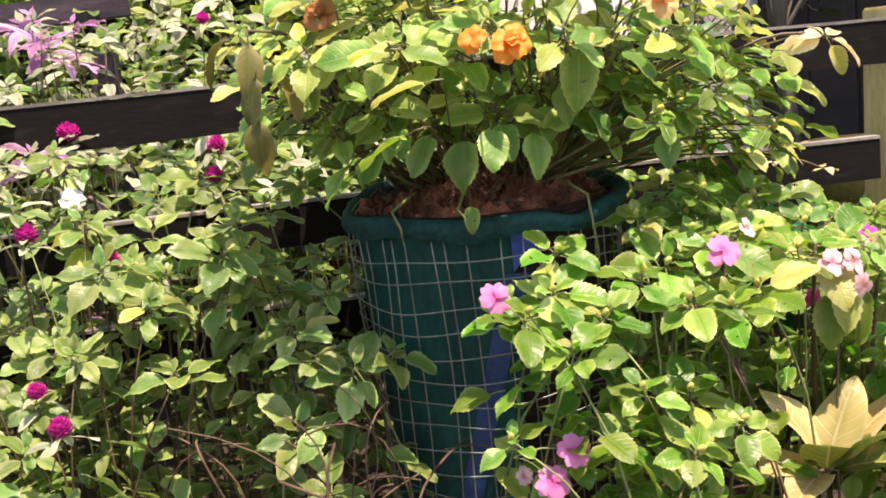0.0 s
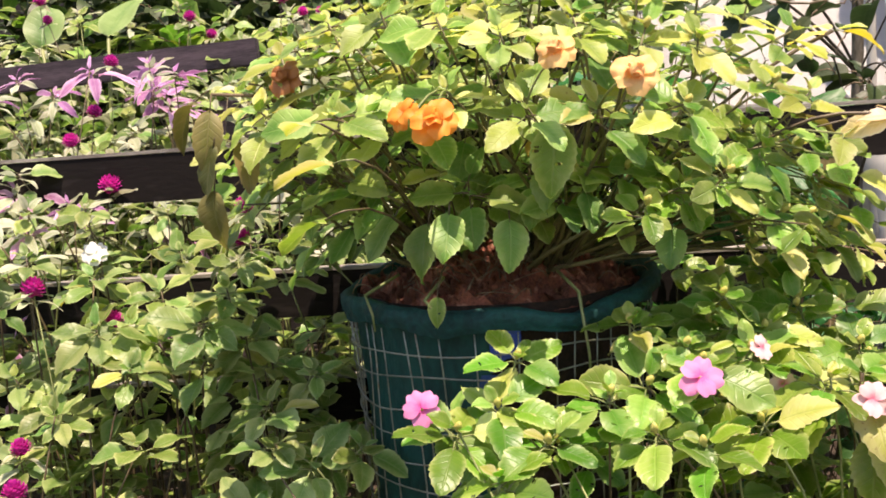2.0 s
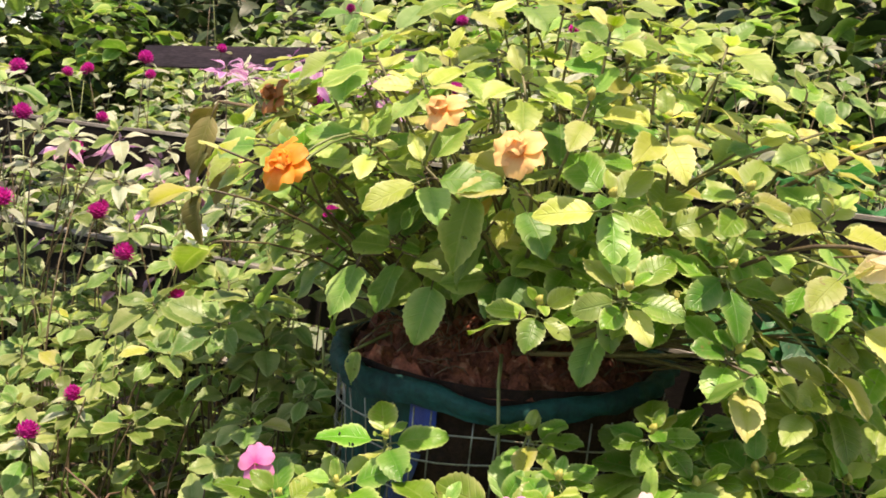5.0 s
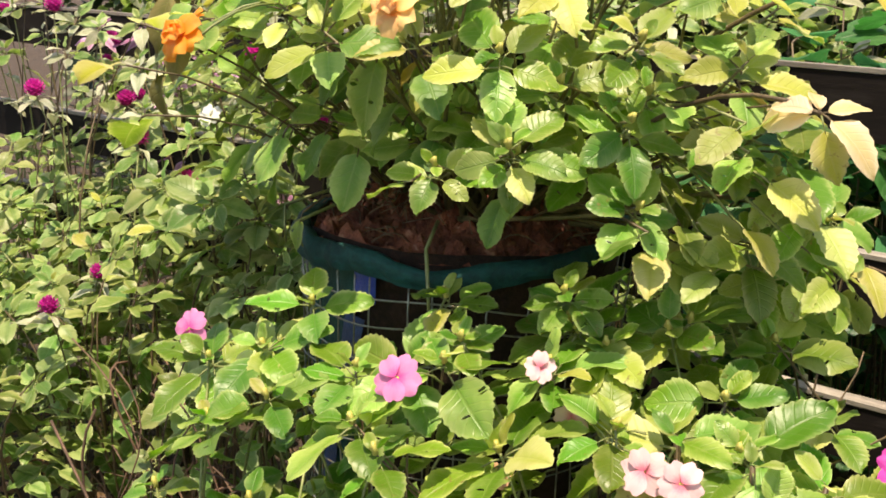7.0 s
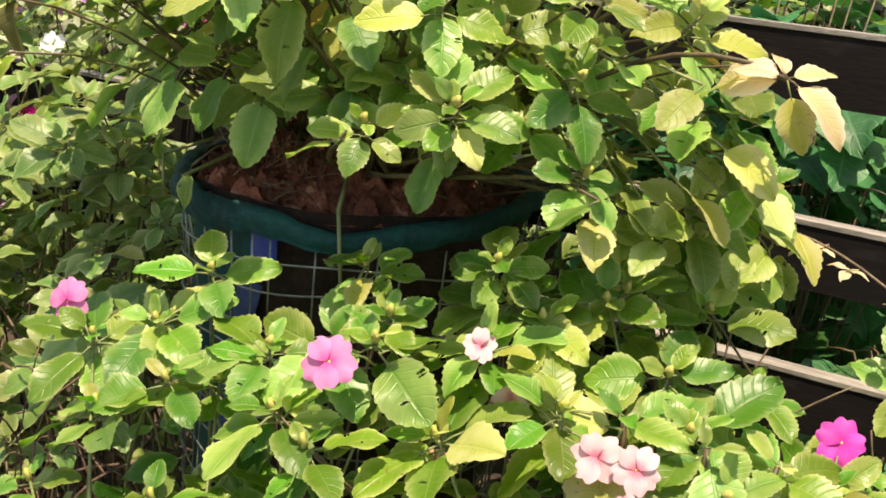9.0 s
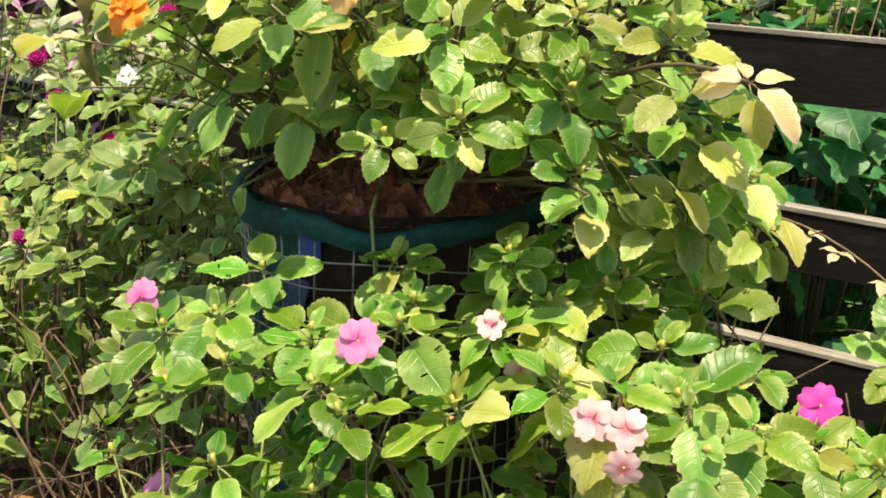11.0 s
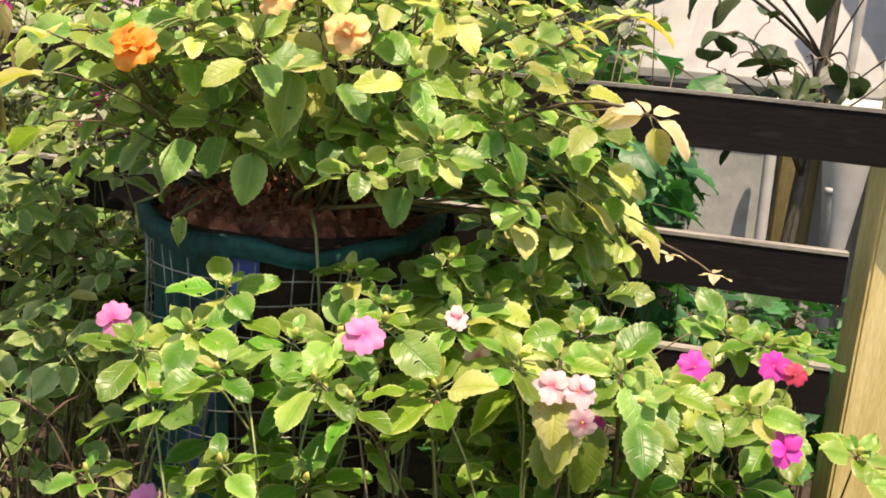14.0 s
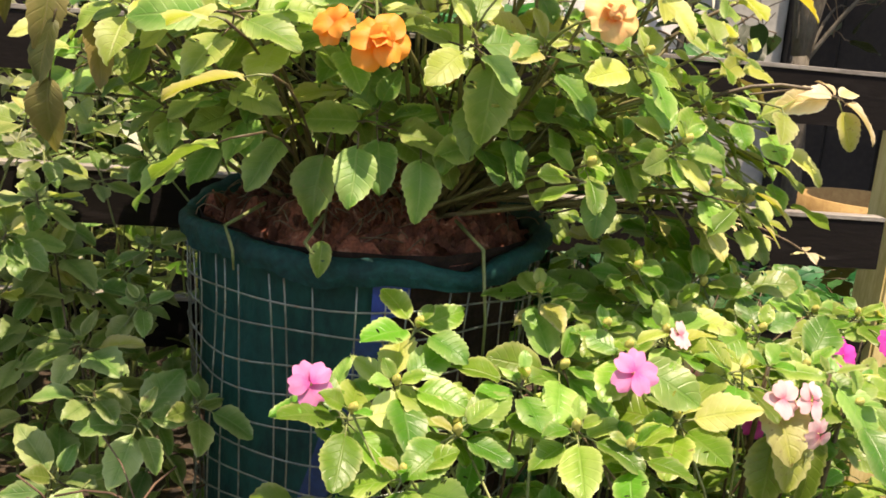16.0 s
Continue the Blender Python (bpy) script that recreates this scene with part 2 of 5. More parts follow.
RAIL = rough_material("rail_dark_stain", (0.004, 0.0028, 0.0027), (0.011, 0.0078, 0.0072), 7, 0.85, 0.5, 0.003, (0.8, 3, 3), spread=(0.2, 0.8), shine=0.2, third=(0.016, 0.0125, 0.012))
# pale colour for the rails' tops, where the sun falls on them
RAIL_TOP = rough_material("rail_sunlit_edge", (0.15, 0.13, 0.115), (0.36, 0.33, 0.29), 16, 0.85, 0.6, 0.002, (0.5, 4, 4))
POST_WOOD = rough_material("post_yellow_wood", (0.50, 0.36, 0.12), (0.72, 0.58, 0.28), 7, 0.7, 0.5, 0.003, (5, 5, 0.6))
PLANK_OLD = rough_material("plank_old", (0.018, 0.012, 0.018), (0.075, 0.05, 0.065), 8, 0.8, 0.6, 0.003, (0.6, 5, 5))
WALL_WHITE = rough_material("wall_whitewash", (0.52, 0.51, 0.48), (0.66, 0.65, 0.62), 2.2, 0.85, 0.4, 0.004, third=(0.56, 0.54, 0.49))
SHEET_WHITE = rough_material("sheet_white_paint", (0.52, 0.52, 0.51), (0.63, 0.62, 0.61), 2.0, 0.7, 0.3, 0.002, third=(0.55, 0.53, 0.49))
WALL_GREY = rough_material("wall_grey_plaster", (0.34, 0.33, 0.30), (0.52, 0.51, 0.47), 3, 0.9, 0.5, 0.004)
WALL_PALE = rough_material("wall_pale_plaster", (0.36, 0.36, 0.34), (0.54, 0.54, 0.51), 3, 0.9, 0.5, 0.004, third=(0.40, 0.38, 0.34))
WALL_OLIVE = rough_material("wall_olive_stain", (0.13, 0.10, 0.035), (0.24, 0.19, 0.08), 5, 0.85, 0.5, 0.004, (3, 3, 0.7))
# near-black boards: the shed's deep shade is put into this colour
DARK_SHADE_BOARDS = rough_material("dark_shade_boards", (0.012, 0.009, 0.008), (0.03, 0.024, 0.02), 6, 0.8, 0.5, 0.003)
TERRACOTTA = rough_material("terracotta", (0.28, 0.16, 0.055), (0.42, 0.27, 0.10), 9, 0.8, 0.4, 0.003)


# ---- mesh helpers ----
def mesh_of(name, bm, *materials, smooth=True):
    me = bpy.data.meshes.new(name)
    bm.to_mesh(me)
    bm.free()
    for m in materials:
        me.materials.append(m)
    if smooth:
        me.polygons.foreach_set("use_smooth", [True] * len(me.polygons))
    return me


GATHERED = {}      # things whose leaves and stems are too small to pick apart: part name -> [(mesh, pose)]


def place(name, me, parent, m, label=""):
    """A part that shares the mesh me, at the world pose m, under an unrotated parent or part."""
    if parent.name in GATHERED and name in ("leaf", "stem"):
        GATHERED[parent.name].setdefault(name, []).append((me, m))
        return parent
    ob = new(name, me)
    ob.parent = parent
    ob.matrix_basis = parent_pose(parent).inverted() @ m
    return tagged(ob, label)


def join_parts(parent):
    """Joins what was gathered for a thing into one part for its leaves and one for its stems."""
    for name, found in GATHERED.pop(parent.name).items():
        one = joined_mesh(name, found)
        piece = new({"leaf": "foliage", "stem": "stem"}[name], one)
        piece.parent = parent
        piece.matrix_basis = parent_pose(parent).inverted()
        tagged(piece, kind="stuff")


def joined_mesh(name, found):
    """One mesh out of many leaf or stem meshes, each at its pose."""
    verts, faces, uvs, slots, materials, start = [], [], [], [], [], 0
    for me, m in found:
        if me.name not in SHAPES:
            co = np.empty(len(me.vertices) * 3)
            me.vertices.foreach_get("co", co)
            layer = me.uv_layers[0].data if me.uv_layers else None
            SHAPES[me.name] = (co.reshape(-1, 3), [tuple(p.vertices) for p in me.polygons],
                               [c for p in me.polygons for k in p.loop_indices for c in (layer[k].uv if layer else (0, 0))],
                               [me.materials[p.material_index] for p in me.polygons])
        co, polys, loops, mats = SHAPES[me.name]
        turn = np.array(m)
        verts.extend((co @ turn[:3, :3].T + turn[:3, 3]).tolist())
        faces.extend(tuple(v + start for v in p) for p in polys)
        uvs.extend(loops)
        for mat in mats:
            if mat not in materials:
                materials.append(mat)
            slots.append(materials.index(mat))
        start += len(co)
    me = bpy.data.meshes.new(name)
    me.from_pydata(verts, [], faces)
    for mat in materials:
        me.materials.append(mat)
    me.uv_layers.new(name="UVMap").data.foreach_set("uv", uvs)
    me.polygons.foreach_set("material_index", slots)
    me.polygons.foreach_set("use_smooth", [True] * len(me.polygons))
    me.update()
    return me


SHAPES = {}


def parent_pose(ob):
    m = ob.matrix_basis.copy()
    while ob.parent:
        ob = ob.parent
        m = ob.matrix_basis @ m
    return m


def part(name, bm, material, parent, label="", smooth=True):
    return place(name, mesh_of(name, bm, material, smooth=smooth), parent, Matrix(), label)


def thing(name, at, label, category, group="", kind=""):
    ob = new(name)
    ob.empty_display_size = 0.05
    ob.location = at
    return tagged(ob, label, category, group, kind)


def box(bm, x0, x1, y0, y1, z0, z1, bevel=0.0):
    got = bmesh.ops.create_cube(bm, size=1.0, matrix=Matrix.LocRotScale(((x0 + x1) / 2, (y0 + y1) / 2, (z0 + z1) / 2), None, (x1 - x0, y1 - y0, z1 - z0)))
    if bevel:
        edges = list({e for v in got["verts"] for e in v.link_edges})
        bmesh.ops.bevel(bm, geom=edges, offset=bevel, segments=2, affect="EDGES")


def tube(bm, points, radii, sides=6, closed=False):
    """A round bar along points."""
    points = [Vector(p) for p in points]
    n = len(points)
    rings = []
    side = None
    for i, p in enumerate(points):
        ahead = (points[(i + 1) % n] - points[i - 1]) if closed else (points[min(i + 1, n - 1)] - points[max(i - 1, 0)])
        ahead.normalize()
        side = (side - ahead * side.dot(ahead)) if side else ahead.orthogonal()
        side.normalize()
        other = ahead.cross(side)
        r = radii[i] if isinstance(radii, (list, tuple)) else radii
        rings.append([bm.verts.new(p + (side * math.cos(a) + other * math.sin(a)) * r) for a in (2 * math.pi * k / sides for k in range(sides))])
    for i in range(n if closed else n - 1):
        a, b = rings[i], rings[(i + 1) % n]
        for k in range(sides):
            bm.faces.new((a[k], a[(k + 1) % sides], b[(k + 1) % sides], b[k]))
    if not closed:
        bm.faces.new(rings[0][::-1])
        bm.faces.new(rings[-1])


def arc(a, b, bend, steps=6):
    """Points from a to b, bowed by the vector bend."""
    a, b, bend = Vector(a), Vector(b), Vector(bend)
    return [a.lerp(b, k / steps) + bend * (4 * k / steps * (1 - k / steps)) for k in range(steps + 1)]


# ---- leaves and flowers ----
def leaf_mesh(name, material, stalk_material, width, stalk, teeth=0.05, fold=0.25, droop=0.35, belly=0.42, point=0.85, seed=0, rows=12, cols=4, wave=0.03, lobes=0.0, holes=()):
    """One leaf of length 1 along +y, with its stalk: widest at belly, toothed, folded along its rib, drooping."""
    rng = random.Random(seed)
    bm = bmesh.new()
    uv = bm.loops.layers.uv.new("UVMap")
    ph, bend = rng.uniform(0, 6.3), rng.uniform(-0.06, 0.06)
    root = point * belly / (1 - belly)
    most = belly ** root * (1 - belly) ** point
    grid, flat = [], {}
    for i in range(rows + 1):
        v = i / rows
        half = width * 0.5 * v ** root * (1 - v) ** point / most if 0 < v < 1 else 0.004
        if lobes:
            half *= 1 - lobes * abs(math.sin(v * math.pi * 3.0)) ** 1.5
        tooth = teeth if i % 2 else -teeth
        row = []
        for j in range(cols + 1):
            s = j / cols * 2 - 1
            out = abs(s) ** 3
            x = s * half * (1 + tooth * out * rng.uniform(0.6, 1.4)) + bend * v * v
            y = stalk + v + tooth * 0.5 * out * width
            z = fold * half * (1.5 * abs(s) - 0.7 * s * s) - droop * v * v + wave * math.sin(v * 9 + ph + s * 2.2) * abs(s) + 0.04 * math.sin(ph + v * 3) * s
            vert = bm.verts.new((x, y, z))
            flat[vert] = ((s + 1) / 2, v)
            row.append(vert)
        grid.append(row)
    for i in range(rows):
        for j in range(cols):
            if (i, j) in holes:
                ring = (grid[i][j], grid[i][j + 1], grid[i + 1][j + 1], grid[i + 1][j])
                mid = sum((v.co for v in ring), Vector()) / 4
                inner = []
                for k in range(8):
                    out = ring[k // 2].co if k % 2 == 0 else (ring[k // 2].co + ring[(k // 2 + 1) % 4].co) / 2
                    inner.append(bm.verts.new(mid.lerp(out, (0.55 if k % 2 == 0 else 0.72) * rng.uniform(0.8, 1.15))))
                for k in range(4):
                    face = bm.faces.new((ring[k], ring[(k + 1) % 4], inner[(2 * k + 2) % 8], inner[2 * k + 1], inner[2 * k]))
                    for loop in face.loops:
                        loop[uv].uv = flat.get(loop.vert, ((j + 0.5) / cols, (i + 0.5) / rows))
                continue
            face = bm.faces.new((grid[i][j], grid[i][j + 1], grid[i + 1][j + 1], grid[i + 1][j]))
            for loop in face.loops:
                loop[uv].uv = flat[loop.vert]
    first = len(bm.faces)
    tube(bm, [(0, 0, 0), (0, stalk * 0.5, 0.02), (0, stalk + 0.04, -0.006)], [0.022, 0.018, 0.012], 4 if cols > 2 else 3)
    bm.faces.ensure_lookup_table()
    for f in bm.faces[first:]:
        f.material_index = 1
    return mesh_of(name, bm, material, stalk_material)


def petal_mesh(name, material, width=0.96, notch=0.16, cup=0.05, ruffle=0.05, seed=0):
    """One petal of length 1 along +y, broad at its notched end."""
    ph = seed * 1.7
    bm = bmesh.new()
    uv = bm.loops.layers.uv.new("UVMap")
    rows, cols, grid, flat = 5, 6, [], {}
    for i in range(rows + 1):
        v = i / rows
        row = []
        for j in range(cols + 1):
            s = j / cols * 2 - 1
            half = width * 0.5 * (0.12 + 0.88 * math.sin(math.pi * 0.5 * min(v * 1.25, 1.0)))
            rim = v * (1 - 0.30 * abs(s) ** 2.5) - notch * v ** 3 * math.exp(-(s * 3) ** 2)
            vert = bm.verts.new((s * half * (1 - 0.15 * v ** 4 * abs(s)), rim, cup * (v * (1 - v)) * 2 + ruffle * math.sin(s * 5 + ph) * v * v - 0.06 * v * v))
            flat[vert] = ((s + 1) / 2, v)
            row.append(vert)
        grid.append(row)
    for i in range(rows):
        for j in range(cols):
            face = bm.faces.new((grid[i][j], grid[i][j + 1], grid[i + 1][j + 1], grid[i + 1][j]))
            for loop in face.loops:
                loop[uv].uv = flat[loop.vert]
    return mesh_of(name, bm, material)


def leaf_set(name, material, stalk_material, width, stalk, **more):
    return [leaf_mesh(name, material, stalk_material, width * (0.9 + 0.1 * k), stalk * (0.7 + 0.3 * k), seed=k + 1,
                      **{**more, "fold": more.get("fold", 0.25) * (0.6 + 0.5 * k), "droop": more.get("droop", 0.3) * (0.5 + 0.5 * k)}) for k in range(3)]


IMPATIENS = leaf_set("impatiens_leaf", LEAF_VARIEGATED, STEM, 0.68, 0.30, teeth=0.035, droop=0.16, fold=0.20, rows=18, wave=0.04, belly=0.45, point=0.72)
BEDDING = leaf_set("bedding_leaf", LEAF_BED, STEM, 0.60, 0.26, teeth=0.04, droop=0.18, fold=0.24, rows=12, wave=0.04)
BROAD = leaf_set("broad_leaf", LEAF_POT, STEM_PINK, 0.68, 0.30, teeth=0.032, rows=18, point=0.78, droop=0.14, fold=0.18, belly=0.38, wave=0.05)
IMPATIENS.append(leaf_mesh("impatiens_leaf", LEAF_VARIEGATED, STEM, 0.68, 0.26, teeth=0.035, droop=0.2, fold=0.2, belly=0.45, point=0.72, rows=18, wave=0.05, seed=9, holes=((6, 0), (7, 0), (10, 2))))
BROAD.append(leaf_mesh("broad_leaf", LEAF_POT, STEM_PINK, 0.66, 0.30, teeth=0.032, droop=0.25, fold=0.18, belly=0.38, point=0.78, rows=18, seed=8, holes=((5, 3), (6, 3), (9, 1))))
SERRATE = leaf_set("serrate_leaf", LEAF_VARIEGATED, STEM, 0.60, 0.20, teeth=0.05, droop=0.2, fold=0.2, rows=18)
OLIVE = leaf_set("olive_leaf", LEAF_OLIVE, STEM_PINK, 0.54, 0.3, teeth=0.04, droop=0.4, fold=0.3, rows=14)
YELLOWING_AND_LIT = leaf_set("yellowing_and_lit_leaf", LEAF_YELLOW, STEM, 0.60, 0.26, teeth=0.04, rows=16, droop=0.15)
GOLDEN = leaf_set("golden_leaf", LEAF_GOLD, STEM, 0.62, 0.2, teeth=0.05, droop=0.3)
PALE = leaf_set("pale_leaf", LEAF_PALE_LIT, STEM_PINK, 0.42, 0.18, teeth=0.0, droop=0.25, rows=8)
PALE_NARROW = leaf_set("pale_leaf", LEAF_PALE_LIT, STEM, 0.30, 0.12, teeth=0.0, droop=0.3, rows=7)
LILAC = leaf_set("lilac_leaf", LEAF_LILAC, STEM_PINK, 0.34, 0.12, teeth=0.0, droop=0.3, rows=7)
CREAM = leaf_set("cream_leaf", LEAF_CREAM, STEM_PINK, 0.56, 0.16, teeth=0.04, droop=0.28, rows=12)
NARROW = leaf_set("narrow_leaf", LEAF_NARROW, STEM, 0.34, 0.12, teeth=0.0, droop=0.3, rows=7)
DARK = leaf_set("dark_leaf", LEAF_SHADE_DARK, TWIG, 0.58, 0.22, teeth=0.0, droop=0.25, rows=8, point=0.7)
LOBED = leaf_set("lobed_leaf", LEAF_LOBED, STEM_PINK, 0.95, 0.5, teeth=0.06, droop=0.3, lobes=0.35, rows=12)
CROTON = leaf_set("croton_leaf", LEAF_CROTON, STEM_PINK, 0.60, 0.10, teeth=0.0, droop=0.3)
CROTON_GREEN = leaf_set("croton_leaf", LEAF_CROTON_GREEN, STEM_PINK, 0.58, 0.08, teeth=0.0, droop=0.2)
ROUND = leaf_set("round_leaf", LEAF_BED, STEM, 0.95, 0.05, teeth=0.0, droop=0.2, fold=0.15, belly=0.5, point=0.5)
DRY = leaf_set("dry_leaf", LEAF_DRY, TWIG, 0.5, 0.2, teeth=0.05, droop=0.6, fold=0.9, rows=6, cols=2)
# plainer blades for the masses of leaves that cannot be told apart
BEDDING_MASS = leaf_set("bedding_leaf", LEAF_BED, STEM, 0.58, 0.26, teeth=0.04, droop=0.2, rows=7, cols=2)
IMPATIENS_MASS = leaf_set("impatiens_leaf", LEAF_VARIEGATED, STEM, 0.62, 0.30, teeth=0.04, droop=0.2, rows=7, cols=2)
BROAD_MASS = leaf_set("broad_leaf", LEAF_POT, STEM_PINK, 0.66, 0.30, teeth=0.04, droop=0.2, rows=7, cols=2)
DARK_MASS = leaf_set("dark_leaf", LEAF_SHADE_DARK, TWIG, 0.58, 0.22, teeth=0.0, droop=0.25, rows=5, cols=2, point=0.7)

FLOWER_PETALS = {m.name: [petal_mesh("petal", m, seed=k) for k in range(3)] for m in (PINK, PALE_PINK, PEACH, MAGENTA, WHITE, CRIMSON)}
FRILLED = {m.name: [petal_mesh("petal", m, 1.05, 0.05, 0.25, 0.12, k) for k in range(3)] for m in (ORANGE, APRICOT, RUST)}


def flower_centre():
    bm = bmesh.new()
    bmesh.ops.create_icosphere(bm, subdivisions=1, radius=0.10)
    tube(bm, [(0, 0, -0.02), (0, -0.05, -0.35), (0, -0.3, -0.7)], [0.08, 0.06, 0.04], 5)
    return mesh_of("flower", bm, BUD)


CENTRE = flower_centre()


def globe_head():
    """A clover-like ball of many pointed bracts."""
    bm = bmesh.new()
    uv = bm.loops.layers.uv.new("UVMap")
    count = 70
    for k in range(count):
        z = 1 - 2 * (k + 0.5) / count
        if z < -0.75:
            continue
        a, r = k * 2.39996, math.sqrt(1 - z * z)
        out = Vector((r * math.cos(a), r * math.sin(a), z))
        side = out.cross(Vector((0, 0, 1)))
        side = side.normalized() if side.length > 0.01 else Vector((1, 0, 0))
        up = (Vector((0, 0, 1)) - out * z) * 0.35
        base, tip = out * 0.55, out * 1.02 + up * 0.6
        verts = [bm.verts.new(p) for p in (base - side * 0.20, base + side * 0.20, out * 0.86 + side * 0.17 + up * 0.2, tip, out * 0.86 - side * 0.17 + up * 0.2)]
        face = bm.faces.new(verts)
        for loop, v in zip(face.loops, (0, 0, 0.5, 1, 0.5)):
            loop[uv].uv = (0.5, v)
    bmesh.ops.create_icosphere(bm, subdivisions=2, radius=0.68)
    return mesh_of("flower_head", bm, GLOBE, smooth=False)


GLOBE_HEAD = globe_head()


def shoot_tip():
    """A tuft of unopened leaflets, like a small ragged bud."""
    bm = bmesh.new()
    bmesh.ops.create_icosphere(bm, subdivisions=2, radius=0.5)
    for n, v in enumerate(bm.verts):
        d = v.co.normalized()
        v.co = d * (0.28 + 0.32 * abs(math.sin(n * 2.1)) ** 2) * (1.0 if d.z < 0 else 1.0 + 0.9 * d.z) + Vector((0, 0, 0.25))
    return mesh_of("shoot_tip", bm, BUD)


TIP = shoot_tip()


def put_leaf(parent, meshes, at, azimuth, pitch, roll, size, rng, name="leaf", label=""):
    m = Matrix.Translation(at) @ Euler((pitch, 0, azimuth)).to_matrix().to_4x4() @ Matrix.Rotation(roll, 4, "Y") @ Matrix.Diagonal((size * rng.uniform(0.9, 1.1), size, size, 1))
    return place(name, rng.choice(meshes), parent, m, label)


def sprig(parent, tip, axis, meshes, rng, leaves=9, size=0.042, depth=0.035, odd=None, odd_share=0.0, low=-0.05, high=0.85):
    """A whorl of leaves round a shoot tip: small and upright above, large and level below."""
    tip, axis = Vector(tip), Vector(axis).normalized()
    turn = Vector((0, 0, 1)).rotation_difference(axis).to_matrix().to_4x4()
    start = rng.uniform(0, 6.3)
    if meshes is IMPATIENS:
        place("shoot_tip", TIP, parent, Matrix.Translation(tip) @ turn @ Matrix.Diagonal((0.0068, 0.0068, 0.009, 1)))
    inner = max(2, leaves // 3)
    for k in range(leaves):
        if k < inner:
            azimuth, pitch = start + k * 2.39996, high * rng.uniform(0.6, 1.1)
            scale, down = size * rng.uniform(0.34, 0.62), 0.0
        else:
            azimuth = start + 0.4 + 2 * math.pi * (k - inner) / (leaves - inner) + rng.uniform(-0.22, 0.22)
            pitch = low + rng.uniform(-0.22, 0.30)
            scale, down = size * rng.uniform(0.74, 1.16), rng.uniform(0.2, 1.0)
        local = Matrix.Translation(tip - axis * depth * down) @ turn @ Euler((pitch, 0, azimuth)).to_matrix().to_4x4() @ Matrix.Rotation(rng.uniform(-0.3, 0.3), 4, "Y") @ Matrix.Diagonal((scale * rng.uniform(0.9, 1.12), scale, scale, 1))
        which = odd if odd and rng.random() < odd_share else meshes
        place("leaf", rng.choice(which), parent, local)


def flower(parent, at, facing, petals, size, rng, count=5, layers=1, label=""):
    """An open flower of broad petals, its centre under the plant and its petals under the centre."""
    facing = Vector(facing).normalized()
    m = Matrix.Translation(at) @ Vector((0, 0, 1)).rotation_difference(facing).to_matrix().to_4x4()
    spin = Matrix.Rotation(rng.uniform(0, 6.3), 4, "Z")
    centre = place("flower", CENTRE, parent, m @ spin @ Matrix.Diagonal((size, size, size, 1)), label)
    for layer in range(layers):
        for k in range(count):
            s = size * (1 - 0.25 * layer) * rng.uniform(0.92, 1.08)
            lift = radians(4 + 40 * layer + rng.uniform(-10, 12))
            local = Matrix.Rotation(2 * math.pi * (k + 0.5 * layer) / count + rng.uniform(-0.1, 0.1), 4, "Z") @ Matrix.Rotation(lift, 4, "X") @ Matrix.Translation((0, 0.03 * size, 0.004 * (k % 2 + 2 * layer))) @ Matrix.Diagonal((s, s, s, 1))
            place("petal", rng.choice(petals), centre, m @ spin @ local)
    return centre


def stems(parent, base, tips, material, rng, radius=0.0035, bow=0.05, name="stem"):
    for tip in tips:
        bm = bmesh.new()
        bend = Vector((rng.uniform(-bow, bow), rng.uniform(-bow, bow), rng.uniform(-0.2, 0.6) * bow))
        low = Vector(base) + Vector((rng.uniform(-0.03, 0.03), rng.uniform(-0.03, 0.03), 0))
        tube(bm, arc(low, tip, bend, 7), [radius * (1.5 - 0.9 * k / 7) for k in range(8)], 5)
        part(name, bm, material, parent)


# ---- the ground ----
def ground():
    bm = bmesh.new()
    xs = [-60, -20, -6] + [-3 + 0.1 * k for k in range(61)] + [6, 20, 60]
    ys = [-60, -20, -6, -2] + [0.1 * k for k in range(41)] + [6, 12, 30, 60]
    rows = [[bm.verts.new((x, y, (0.025 * noise.noise((x * 3, y * 3, 0)) + 0.012 * noise.noise((x * 11, y * 11, 3))) if abs(x) < 3.2 and -0.5 < y < 4.2 else 0.0)) for x in xs] for y in ys]
    for j in range(len(ys) - 1):
        for i in range(len(xs) - 1):
            bm.faces.new((rows[j][i], rows[j][i + 1], rows[j + 1][i + 1], rows[j + 1][i]))
    ob = new("ground", mesh_of("ground", bm, SOIL))
    tagged(ob, "dark damp garden soil with crumbs and litter", "soil", kind="structure")


ground()

# ---- the fence: three dark rails and a yellow post ----
FENCE_TURN = math.atan(0.15)


def on_fence(x, off=0.0):
    """The y of the rails' front, moved back by off."""
    return 1.632 + 0.15 * x + off


